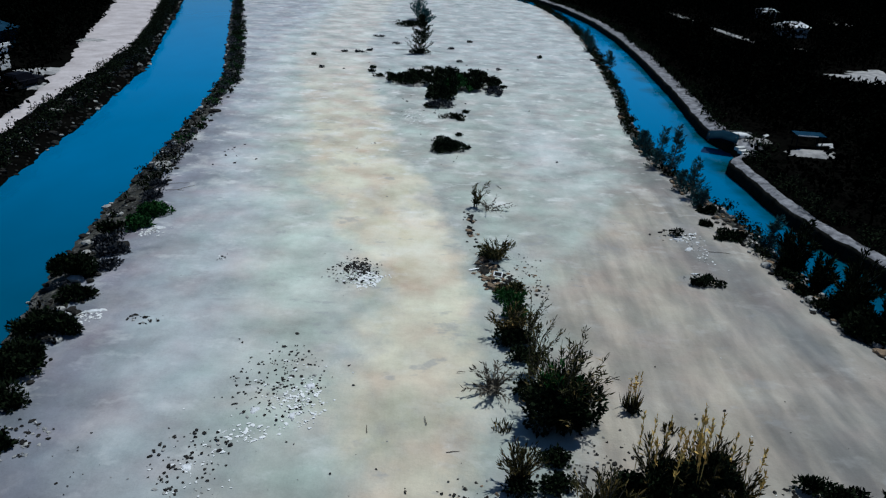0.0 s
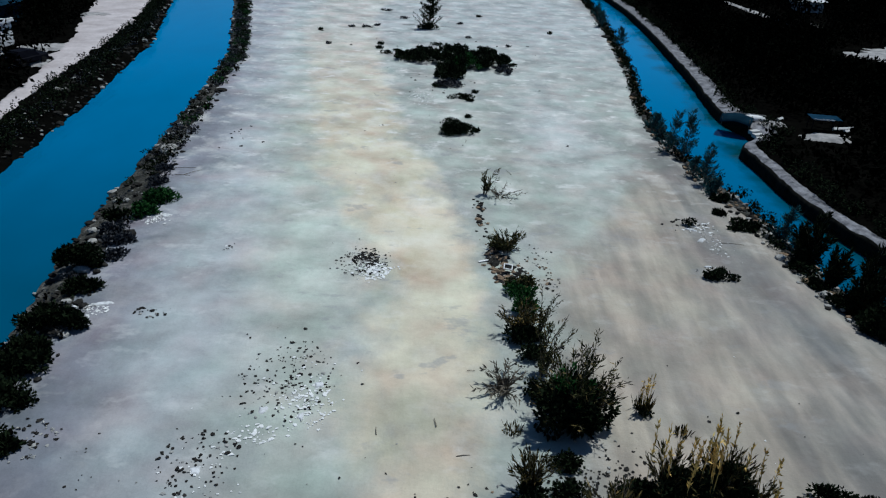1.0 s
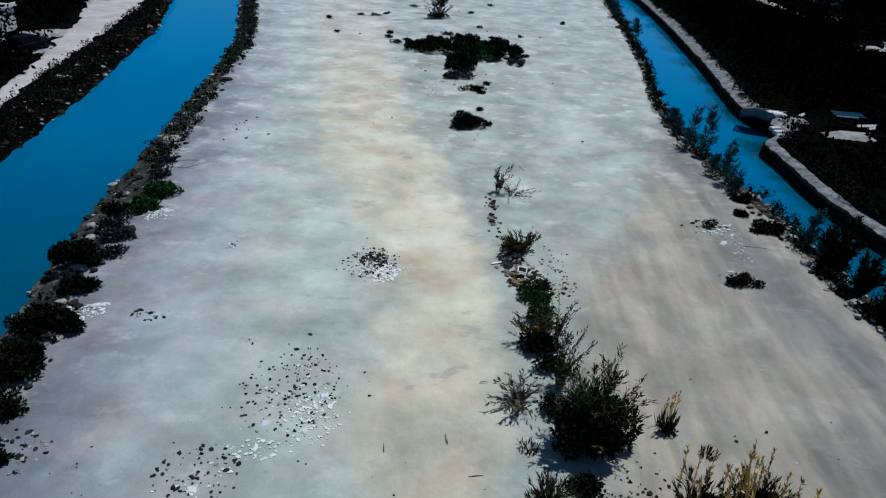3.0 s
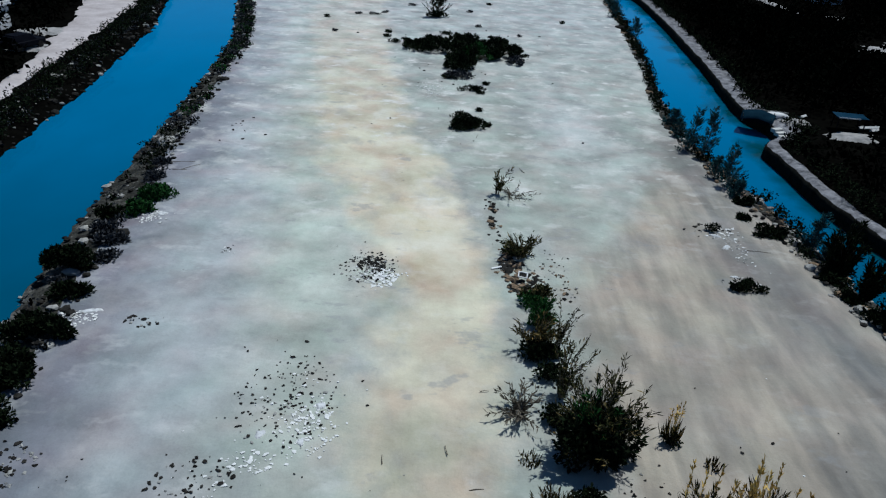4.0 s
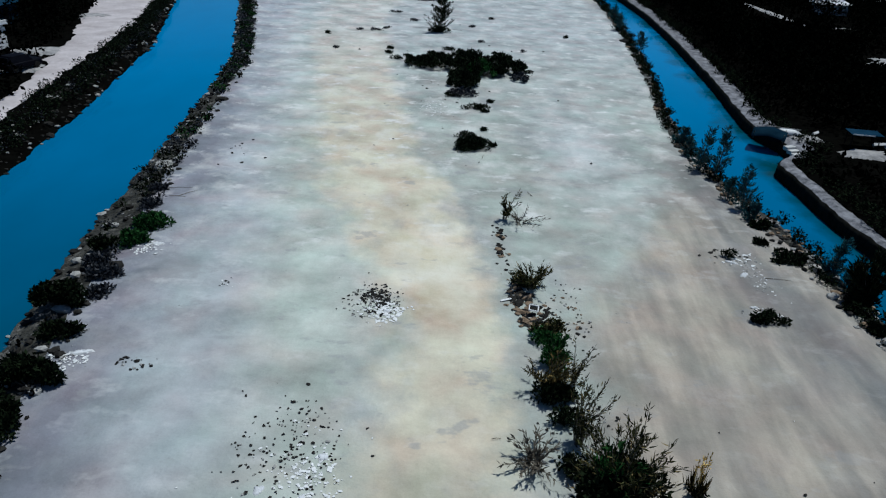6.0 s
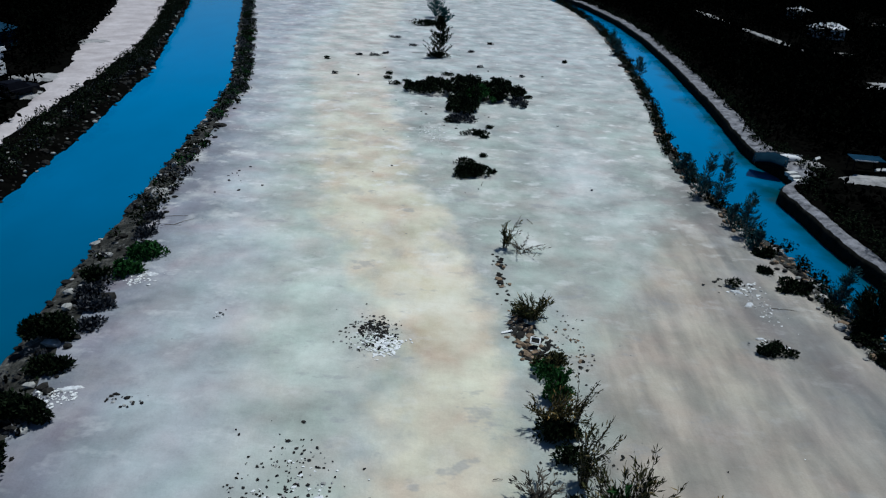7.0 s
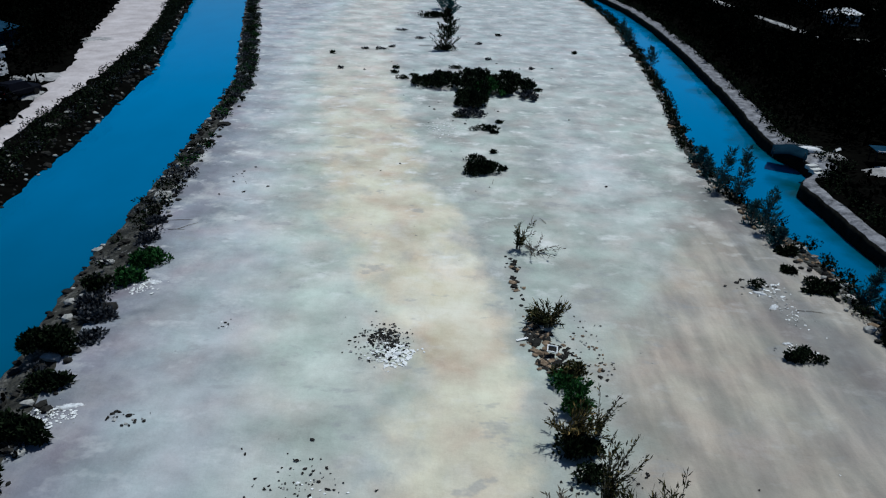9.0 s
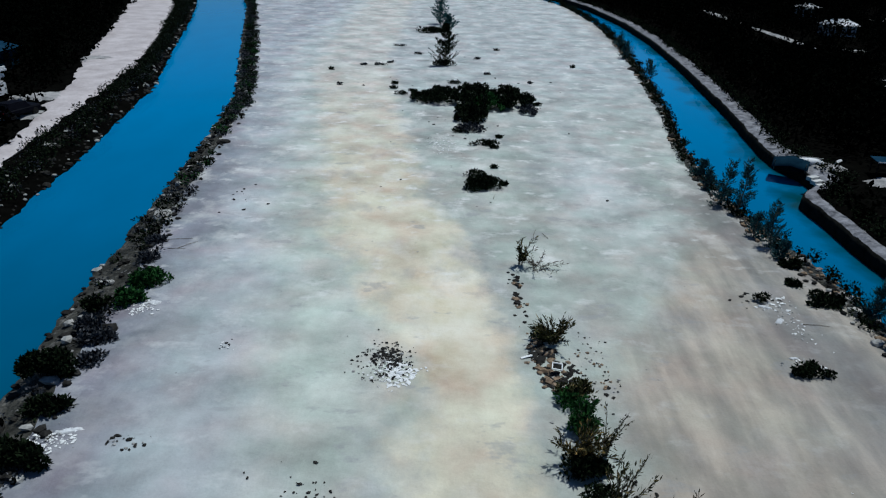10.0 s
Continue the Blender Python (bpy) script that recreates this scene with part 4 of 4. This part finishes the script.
for k, (x, y, rx, ry, h) in enumerate(((19.4, 42.9, 1.0, 0.9, 0.8), (18.6, 45.0, 0.5, 0.5, 0.5), (20.6, 37.6, 0.5, 0.6, 0.6), (20.7, 35.6, 0.5, 0.6, 0.6), (21.0, 33.4, 0.6, 0.7, 0.9), (21.8, 31.0, 1.2, 1.0, 1.6), (22.4, 28.4, 0.9, 1.2, 1.2), (22.3, 25.2, 1.0, 1.2, 1.2), (19.6, 47.4, 0.7, 0.6, 0.7), (21.4, 38.4, 0.7, 0.7, 1.4), (22.0, 33.2, 0.9, 0.9, 1.8))):
    leafy_bush(x, y, -0.25, rx, ry, h, int(1300 * rx * ry * h) + 500, LEAF_DARK, "very dark bush on the canal bank", group="dark bushes on the east bank", seed=100 + k, leaf=0.21)
for k, (x, y, h, s, n) in enumerate(((21.4, 38.4, 3.7, 1.1, 34), (21.7, 36.0, 2.7, 0.8, 22), (22.0, 33.3, 4.1, 1.2, 38), (22.6, 30.9, 3.0, 1.0, 26), (23.0, 28.6, 3.0, 1.0, 22), (23.4, 26.0, 2.6, 1.0, 18))):
    feathery_shrub(x, y, -0.45, h, s, n, 90, LEAF_DARK, "very dark feathery shrub overhanging the narrow canal", "shrub", "dark bushes on the east bank", seed=95 + k, leaf=(0.42, 0.1), lean=(0.1, 0.05), name="bank_shrub")
spots = []
for y in np.arange(18, 205, 0.6):
    a, b = sand_right(y), right_near(y)
    for k in range(2):
        if rng.uniform() < 0.7:
            t = rng.uniform(0.25, 0.8)
            spots.append((a + (b - a) * t, y, rng.uniform(0.15, 0.6), rng.uniform(0.18, 0.38) * (1 + y / 150)))
ledge = []
for y in np.arange(30, 205, 0.8):
    for k in range(2):
        if rng.uniform() < 0.55:
            ledge.append((right_far(y) + rng.choice((rng.uniform(1.3, 2.2), rng.uniform(1.6, 2.6), rng.uniform(1.9, 3.0))), y, rng.uniform(0.4, 1.3), rng.uniform(0.25, 0.8)))
woods("ledge_scrub", "ragged dark scrub growing over the limestone ledge", ledge, 1500, 16, LEAF_DARK, 0.2)
woods("bank_scrub_spit_east", "low dark scrub along the narrow canal", spots, 1500, 13, LEAF_DARK, 0.17)

# ---- stones and litter on the sand ----
rubble(-3.55, 36.5, 0.72, 0.85, (("dark", 130), ("grey", 20)), 0.19, "tight heap of dark cinders on sand", 1)
rubble(-3.25, 35.5, 0.95, 1.0, (("white", 150), ("dark", 40)), 0.19, "white chips spilled below dark cinders", 50)
rubble(-3.6, 36.0, 1.3, 1.8, (("dark", 150), ("grey", 60), ("white", 60)), 0.12, "thin speckle of stones round the cinders", 51)
rubble(-5.7, 25.4, 1.9, 2.8, (("dark", 190), ("white", 70), ("grey", 40)), 0.12, "wide scatter of dark stones and white chips", 2)
rubble(-8.0, 20.6, 1.5, 1.9, (("dark", 90), ("white", 40), ("grey", 30)), 0.13, "loose scatter of dark stones on sand", 3)
rubble(-12.9, 30.3, 0.75, 0.5, (("dark", 14), ("grey", 6)), 0.16, "few dark stones on sand", 4)
rubble(-11.0, 37.4, 0.6, 0.45, (("dark", 8), ("white", 8)), 0.13, "few small stones and chips on sand", 5)
rubble(-14.2, 21.6, 1.0, 1.2, (("dark", 30), ("grey", 30)), 0.16, "grey stony heap with dark weeds", 6)
rubble(16.2, 42.8, 1.3, 1.0, (("dark", 26), ("white", 30), ("grey", 24)), 0.18, "stone heap with white chips near the bank", 7)
leafy_bush(16.0, 42.9, 0, 0.5, 0.4, 0.5, 220, LEAF_DARK, "small dark weed on the stone heap", seed=130, leaf=0.16)
leafy_bush(15.35, 36.1, 0, 0.8, 0.6, 0.5, 800, LEAF_DARK, "low dark flat bush on sand", seed=131, leaf=0.17)
leafy_bush(16.15, 35.8, 0, 0.32, 0.3, 0.35, 160, LEAF_DARK, "small dark bush on sand", seed=132, leaf=0.15)
rubble(1.6, 19.0, 1.2, 0.9, (("dark", 30), ("brown", 10)), 0.14, "dark stones beside grass", 8)
rubble(3.6, 36.6, 0.6, 2.5, (("brown", 44), ("dark", 84), ("grey", 8)), 0.34, "row of tumbled brown rocks and blocks", 9)
rubble(4.4, 35.0, 0.8, 1.6, (("dark", 70), ("brown", 20)), 0.26, "dark stones heaped beside green bushes", 52)
rubble(5.8, 36.4, 0.9, 2.6, (("dark", 30), ("brown", 20)), 0.13, "small brown stones strewn beside the rock row", 53)
leafy_bush(4.6, 33.9, 0, 0.9, 0.8, 0.7, 900, LEAF, "low olive bush beside the stones", seed=54, leaf=0.18, clumps=20, lump=(0.12, 0.32))
leafy_bush(3.7, 38.6, 0, 0.6, 0.6, 0.5, 320, LEAF_DARK, "small dark bush among brown rocks", seed=55, leaf=0.16)
rubble(3.0, 42.6, 0.4, 3.0, (("brown", 10), ("dark", 26)), 0.34, "row of dark stones on sand", 10)
rubble(5.6, 33.5, 1.3, 2.4, (("dark", 26), ("grey", 14)), 0.14, "scattered small dark stones", 11)
rubble(5.2, 26.5, 1.5, 4.0, (("dark", 110), ("grey", 30)), 0.14, "dark stones under the shrubs", 12)
rubble(7.2, 20.2, 3.2, 1.8, (("dark", 190), ("grey", 20)), 0.15, "dark stones among grass tufts", 13)
rubble(1.0, 77.0, 3.4, 5.0, (("dark", 20), ("grey", 10)), 0.26, "stones beside the thicket", 14)

rubble(-5.0, 24.4, 1.0, 1.6, (("white", 130),), 0.13, "thin scatter of white chalky plates", 40)
rubble(-6.6, 22.4, 0.9, 0.6, (("white", 60),), 0.14, "thin scatter of white chalky plates", 41)
rubble(16.6, 40.6, 0.9, 1.8, (("white", 44), ("grey", 30)), 0.11, "thin scatter of white chalky plates near the bank", 42)
rubble(15.4, 36.8, 1.0, 0.8, (("white", 26), ("grey", 10)), 0.13, "thin scatter of white chalky plates by a low bush", 43)
rubble(-1.6, 71.5, 1.4, 2.6, (("white", 110),), 0.17, "thin scatter of white chalky plates", 44)
rubble(-16.4, 40.9, 0.7, 0.8, (("white", 100), ("grey", 20)), 0.14, "white chips spilled beside the bank bushes", 20)
rubble(-16.0, 30.5, 0.9, 0.6, (("white", 100), ("grey", 20), ("dark", 3)), 0.14, "white chips spilled beside the bank bushes", 21)
rubble(-15.0, 56.5, 2.0, 4.0, (("dark", 14),), 0.2, "few dark stones near the canal edge", 22)
rubble(-4.0, 60.0, 8.0, 14.0, (("dark", 8), ("grey", 6)), 0.15, "lone stones strewn over open sand", 23)
rubble(-2.0, 18.5, 6.0, 4.0, (("dark", 14), ("grey", 8)), 0.09, "small pebbles strewn over open sand", 24)
rubble(-11.5, 18.5, 3.0, 3.5, (("dark", 20), ("grey", 8)), 0.1, "small pebbles strewn over open sand", 25)
rubble(12.5, 23.0, 5.0, 6.0, (("dark", 10), ("white", 5)), 0.1, "small pebbles strewn over open sand", 26)
rubble(10.0, 90.0, 5.0, 22.0, (("dark", 9),), 0.34, "lone dark stones on far sand", 27)
rubble(-8.0, 100.0, 8.0, 22.0, (("dark", 9),), 0.34, "lone dark stones on far sand", 28)
rubble(1.7, 17.6, 1.5, 1.3, (("dark", 110), ("brown", 12), ("grey", 20)), 0.13, "dark stones strewn beside grass", 29)
rubble(5.6, 19.6, 1.6, 1.2, (("dark", 110), ("grey", 30)), 0.13, "dark stones between grass tufts", 30)
rubble(14.2, 18.8, 1.8, 1.4, (("dark", 110), ("grey", 8)), 0.2, "dark clods under straggling bush", 31)


for k, (x, y, rx, ry) in enumerate(((-15.9, 41.2, 0.9, 0.55), (-15.5, 30.9, 1.2, 0.45), (-16.1, 29.9, 0.5, 0.35), (-4.5, 25.3, 0.5, 0.4), (-6.4, 23.6, 0.6, 0.45), (-4.9, 23.3, 0.5, 0.3), (-8.0, 20.3, 0.5, 0.45), (16.1, 40.7, 0.4, 0.8), (15.9, 42.2, 0.8, 0.3), (15.3, 37.2, 0.5, 0.2), (-2.9, 35.3, 0.4, 0.4))):
    patch("chalk_spill", x, y, 0.45 * rx, 0.45 * ry, 0.05, CHALK, "thin ragged spill of white chalk on sand", "chalk", 20.0 * k, 31.0 + 2.7 * k, 60)


def stick(x, y, length, turn, thick=0.02, label="short dry dead stick lying on sand"):
    v, f = tube([(-length / 2, 0, 0.03), (0, 0.02 * length, 0.05), (length / 2, 0, 0.03)], thick, thick * 0.5, 5)
    ob = mesh_object("stick", v, f, TWIG)
    ob.matrix_world = pose(x, y, 0.01, 0, 0, turn)
    return tagged(ob, label, "stick", "sticks on the sand")


for x, y, n, turn in ((-1.0, 18.2, 0.4, 20), (0.3, 18.8, 0.45, 15), (-3.9, 14.9, 0.5, 130), (-0.7, 16.8, 0.3, 10), (1.7, 26.6, 0.35, 5), (-16.4, 48.4, 1.4, 50), (-17.2, 49.2, 1.6, 10), (-16.9, 47.8, 1.0, 0), (0.2, 23.2, 0.5, 100), (1.2, 21.4, 0.5, 10), (-2.0, 22.6, 0.45, 95), (5.2, 95.0, 1.6, 5), (-3.2, 111.5, 3.2, 4), (1.0, 111.0, 2.2, -12), (2.6, 58.0, 0.9, 80), (4.8, 51.5, 1.0, 75), (5.4, 51.0, 0.8, 110), (17.8, 40.3, 1.3, -8)):
    stick(x, y, n, turn)

# ---- litter in the rock row: an empty white frame and a white sheet ----
ob = thing("crate_frame", pose(4.0, 35.5, 0.42, 18, 6, -8) @ Matrix.Diagonal((0.62, 0.62, 0.8, 1)), "empty white rectangular frame lying on rocks", "frame")
for cx, cy, sx, sy in ((0, 0.28, 0.78, 0.09), (0, -0.28, 0.78, 0.09), (0.345, 0, 0.09, 0.47), (-0.345, 0, 0.09, 0.47)):
    part("frame_bar", boxes((cx, cy, 0, sx, sy, 0.07), bevel=0.012), WHITE, ob)
part("backing", boxes((0, 0, -0.05, 0.68, 0.5, 0.03), bevel=0.008), STONE_DARK, ob, "dark backing panel")
ob = tagged(mesh_object("white_board", [(-0.3, -0.06, 0.02), (0.3, -0.04, 0.05), (0.28, 0.08, 0.06), (-0.28, 0.06, 0.03), (-0.3, -0.06, 0.0), (0.3, -0.04, 0.02), (0.28, 0.08, 0.03), (-0.28, 0.06, 0.0)], [(0, 1, 2, 3), (7, 6, 5, 4), (0, 4, 5, 1), (1, 5, 6, 2), (2, 6, 7, 3), (3, 7, 4, 0)], WHITE), "narrow white board lying beside the rocks", "board")
ob.matrix_world = pose(2.8, 36.8, 0.03, 0, 0, 20)


def bank_stones(name, label, a, b, y0, y1, count, size, seed, mats):
    """Stones too many to count along a bank, as one mesh."""
    rng = np.random.default_rng(seed)
    bm = bmesh.new()
    bmesh.ops.create_icosphere(bm, subdivisions=1, radius=0.5)
    base = np.array([tuple(v.co) for v in bm.verts])
    tri = np.array([[v.index for v in f.verts] for f in bm.faces])
    bm.free()
    V, F, slots = [], [], []
    for k in range(count):
        y = rng.uniform(y0, y1)
        t = rng.uniform(0, 1)
        x, s = a(y) + (b(y) - a(y)) * t, size * rng.lognormal(0, 0.45)
        z = WATER_Z + (0 - WATER_Z) * min(1, t * 1.4) ** 0.8
        V.append((base * rng.uniform(0.75, 1.15, (len(base), 1))) * (s * rng.uniform(0.8, 1.6), s, s * 0.6) + (x, y, z))
        F.append(tri + k * len(base))
        slots += [int(rng.integers(0, len(mats)))] * len(tri)
    ob = mesh_object(name, np.concatenate(V), np.concatenate(F), mats, slots=slots)
    return tagged(ob, label, "stones", kind="stuff")


bank_stones("bank_stones_west", "pale and dark stones along the far canal bank", left_far, lambda y: left_far(y) - 3.2, 40, 180, 900, 0.36, 3, [STONE_GREY] + 5 * [STONE_DARK])
bank_stones("bank_stones_spit_west", "grey stones along the sandy spit's canal edge", left_near, lambda y: sand_left(y) - 0.3, 14, 150, 700, 0.3, 4, [STONE_GREY, STONE_DARK, STONE_DARK])
bank_stones("bank_stones_spit_east", "brown and dark stones along the narrow canal", right_near, lambda y: sand_right(y) + 0.3, 20, 130, 700, 0.34, 5, [STONE_GREY, STONE_DARK, STONE_BROWN])


# ---- buildings ----
def house(x, y, turn, sx, sy, h, wall, roof, label, flat=False, windows=2, group=""):
    """A small building: four walls, roof, windows and a door."""
    ob = thing("house", pose(x, y, 0.25, 0, 0, turn), label, "house", group)
    for cx, cy, wx, wy in ((0, -sy / 2, sx, 0.2), (0, sy / 2, sx, 0.2), (-sx / 2, 0, 0.2, sy - 0.2), (sx / 2, 0, 0.2, sy - 0.2)):
        part("wall", boxes((cx, cy, h / 2, wx, wy, h), bevel=0.02), wall, ob)
    if flat:
        part("roof", boxes((0, 0, h + 0.12, sx + 0.6, sy + 0.6, 0.22), bevel=0.03), roof, ob)
        part("parapet", boxes((0, -sy / 2 - 0.2, h + 0.35, sx + 0.6, 0.16, 0.26), (sx / 2 + 0.2, 0.1, h + 0.35, 0.16, sy + 0.2, 0.26), bevel=0.02), wall, ob)
    else:
        bm = bmesh.new()
        e, r = 0.5, 0.28 * sy
        vs = [bm.verts.new(p) for p in ((-sx / 2 - e, -sy / 2 - e, h), (sx / 2 + e, -sy / 2 - e, h), (sx / 2 + e, sy / 2 + e, h), (-sx / 2 - e, sy / 2 + e, h), (-sx / 2 + sy * 0.3, 0, h + r), (sx / 2 - sy * 0.3, 0, h + r))]
        for q in ((0, 1, 5, 4), (1, 2, 5), (2, 3, 4, 5), (3, 0, 4), (3, 2, 1, 0)):
            bm.faces.new([vs[i] for i in q])
        part("roof", bm, roof, ob)
    for k in range(windows):
        wx = -sx / 2 + sx * (k + 1) / (windows + 1)
        w = part("window", boxes((wx, -sy / 2 - 0.11, h * 0.58, 0.95, 0.05, 0.95), bevel=0.01), WHITE, ob)
        part("pane", boxes((wx, -sy / 2 - 0.15, h * 0.58, 0.8, 0.03, 0.8), bevel=0.004), GLASSY, w, "dark glass pane")
    part("door", boxes((sx / 2 + 0.12, 0.3, 1.0, 0.06, 0.9, 2.0), bevel=0.01), DARKPAINT, ob)
    return ob


def porch(x, y, turn):
    ob = thing("porch", pose(x, y, 0.25, 0, 0, turn), "white porch with posts and railing beside the house", "porch")
    part("slab", boxes((0, 0, 0.1, 2.4, 2.0, 0.2)), WHITE, ob)
    part("canopy", boxes((0, 0, 2.35, 2.6, 2.2, 0.12)), WHITE, ob)
    for cx in (-1.1, 1.1):
        for cy in (-0.9, 0.9):
            part("post", boxes((cx, cy, 1.25, 0.12, 0.12, 2.1), bevel=0.01), WHITE, ob)
    part("rail", boxes((0, -0.95, 1.0, 2.2, 0.06, 0.07), bevel=0.01), WHITE, ob)
    part("rail", boxes((1.15, 0, 1.0, 0.06, 1.8, 0.07), bevel=0.01), WHITE, ob)
    for k in range(8):
        part("baluster", boxes((-1.0 + k * 0.28, -0.95, 0.6, 0.04, 0.04, 0.8), bevel=0.005), WHITE, ob)


def parked_car(x, y, turn):
    ob = thing("car", pose(x, y, 0.36, 0, 0, turn), "black car parked on pale ground beside the road", "car")
    bm = boxes((0, 0, 0.55, 1.75, 4.1, 0.6), bevel=0.12)
    part("body", bm, DARKPAINT, ob)
    bm = bmesh.new()
    vs = [bm.verts.new(p) for p in ((-0.8, -1.75, 0.83), (0.8, -1.75, 0.83), (0.8, 1.0, 0.83), (-0.8, 1.0, 0.83), (-0.64, -1.35, 1.42), (0.64, -1.35, 1.42), (0.64, 0.35, 1.42), (-0.64, 0.35, 1.42))]
    for q in ((0, 1, 5, 4), (1, 2, 6, 5), (2, 3, 7, 6), (3, 0, 4, 7), (4, 5, 6, 7)):
        bm.faces.new([vs[i] for i in q])
    part("cabin", bm, DARKPAINT, ob)
    part("rear_window", boxes((0, -1.585, 1.14, 1.15, 0.06, 0.36), bevel=0.01), GLASSY, ob)
    part("windscreen", boxes((0, 0.74, 1.14, 1.2, 0.06, 0.36), bevel=0.01), GLASSY, ob)
    for cx in (-0.82, 0.82):
        for cy in (-1.25, 1.3):
            bm = bmesh.new()
            bmesh.ops.create_cone(bm, cap_ends=True, segments=18, radius1=0.31, radius2=0.31, depth=0.2, matrix=Matrix.Translation((cx, cy, 0.31)) @ Matrix.Rotation(math.pi / 2, 4, "Y"))
            w = part("wheel", bm, TYRE, ob, "black rubber tyre")
            bm = bmesh.new()
            bmesh.ops.create_cone(bm, cap_ends=True, segments=14, radius1=0.18, radius2=0.16, depth=0.23, matrix=Matrix.Translation((cx, cy, 0.31)) @ Matrix.Rotation(math.pi / 2, 4, "Y"))
            part("rim", bm, STONE_DARK, w, "dark wheel rim")
    for cx in (-0.62, 0.62):
        part("tail_light", boxes((cx, -2.06, 0.65, 0.3, 0.04, 0.14), bevel=0.01), REDGLASS, ob, "red tail light")


house(-51.6, 82.6, -12, 8.0, 7.0, 2.4, WHITE, PALEROOF, "white single-storey flat-roofed house behind dark trees", True)
porch(-46.6, 78.9, -12)
parked_car(-41.0, 76.0, -20)
house(-56.5, 97.5, -8, 6.0, 5.0, 2.4, TARP, BLUEROOF, "low house with a teal metal roof among dark trees")
house(70.0, 146.0, 10, 5.0, 3.6, 1.9, WHITE, PALEROOF, "far house with a pale roof among dark woods", group="far houses in the woods")
house(76.0, 172.0, 5, 3.4, 3.0, 2.2, WHITE, PALEROOF, "far white house among dark woods", group="far houses in the woods")

# tarpaulin shelter at the corner of the narrow canal's wall
ob = thing("canal_shelter", pose(27.6, 66.4, 0.05, 0, 0, -28) @ Matrix.Diagonal((0.74, 0.85, 0.8, 1)), "low shelter with a sagging blue-grey tarpaulin roof at the canal wall", "shelter")
for cx in (-1.6, 1.6):
    for cy in (-1.0, 1.0):
        part("post", boxes((cx, cy, 0.45, 0.09, 0.09, 0.9), bevel=0.01), TWIG, ob)
bm = bmesh.new()
bmesh.ops.create_grid(bm, x_segments=12, y_segments=8, size=1)
for v in bm.verts:
    u, w = v.co.x, v.co.y
    v.co = Vector((u * 1.85, w * 1.3, 1.25 - 0.62 * w * w - 0.06 * abs(math.sin(3 * u)) - 0.32 * u * u))
bmesh.ops.solidify(bm, geom=bm.faces[:], thickness=0.03)
part("tarpaulin", bm, TARP, ob, smooth=True)
part("side_panel", boxes((0, -0.95, 0.3, 2.9, 0.05, 0.55), bevel=0.01), DARKPAINT, ob, "dark side panel under the roof")

ob = thing("canal_steps", pose(27.9, 63.0, 0.0, 0, 0, 20), "pale concrete landing steps down to the canal", "steps")
for k in range(4):
    part("step", boxes((0, -0.45 * k, 0.34 - 0.17 * k, 0.9, 0.5, 0.3), bevel=0.02), CONCRETE, ob)
ob = thing("upturned_boat", pose(29.4, 66.9, 0.36, 0, 0, -18), "white upturned dinghy lying on sand", "boat")
bm = bmesh.new()
bmesh.ops.create_uvsphere(bm, u_segments=20, v_segments=10, radius=1)
for v in bm.verts:
    v.co = Vector((v.co.x * 1.15 * (1 - 0.0 * v.co.z), v.co.y * 0.5 * (1 - 0.25 * v.co.x), max(v.co.z, -0.05) * 0.42 + 0.05))
part("hull", bm, WHITE, ob, smooth=True)
part("keel", boxes((0, 0, 0.49, 1.9, 0.05, 0.06), bevel=0.01), STONE_GREY, ob)

ob = thing("open_shed", pose(34.6, 64.6, 0.3, 0, 0, -8) @ Matrix.Diagonal((0.8, 0.8, 0.6, 1)), "open shed with a thin blue-grey metal roof on posts", "shed")
for cx in (-1.35, 1.35):
    for cy in (-0.8, 0.8):
        part("post", boxes((cx, cy, 0.95, 0.1, 0.1, 1.9), bevel=0.01), DARKPAINT, ob)
part("roof", boxes((0, 0, 1.96, 3.2, 2.1, 0.08), bevel=0.02), BLUEROOF, ob)
part("fascia", boxes((-0.4, -1.07, 1.94, 2.2, 0.05, 0.16), bevel=0.01), PALEROOF, ob, "pale fascia board")
for k, (x, y, n) in enumerate(((36.6, 64.8, 1.9), (36.9, 64.2, 1.2), (31.9, 67.2, 0.8))):
    ob = mesh_object("plank", *tube([(-n / 2, 0, 0.1), (n / 2, 0, 0.14)], 0.16, 0.14, 4), WHITE)
    ob.matrix_world = pose(x, y, 0.36, 0, 0, 8 + 14 * k)
    tagged(ob, "pale painted plank lying on sand", "plank", "planks on the clearing")

for k, (x, y, r) in enumerate(((-9.6, 108.0, 0.8), (-8.2, 109.5, 0.6), (-11.8, 107.6, 0.5), (-4.8, 117.0, 0.7), (-8.0, 124.0, 0.9), (3.6, 114.0, 0.5), (4.4, 103.0, 0.45), (-13.4, 95.0, 0.4), (9.4, 98.0, 0.35))):
    leafy_bush(x, y, 0, r, 0.8 * r, 0.22, int(150 * r) + 50, LEAF_GREY, "thin grey weed patch on far sand", group="thin weeds on the far sand", seed=210 + k, leaf=0.2)
for k, (x, y, r) in enumerate(((16.4, 109.2, 0.38), (6.8, 121.6, 0.4), (-15.6, 104.0, 0.4), (-6.9, 96.0, 0.42))):
    leafy_bush(x, y, 0, r, 0.7 * r, 0.25, 110, LEAF_DARK, "small dark weed tuft on far sand", group="weed tufts on the far sand", seed=180 + k, leaf=0.24)
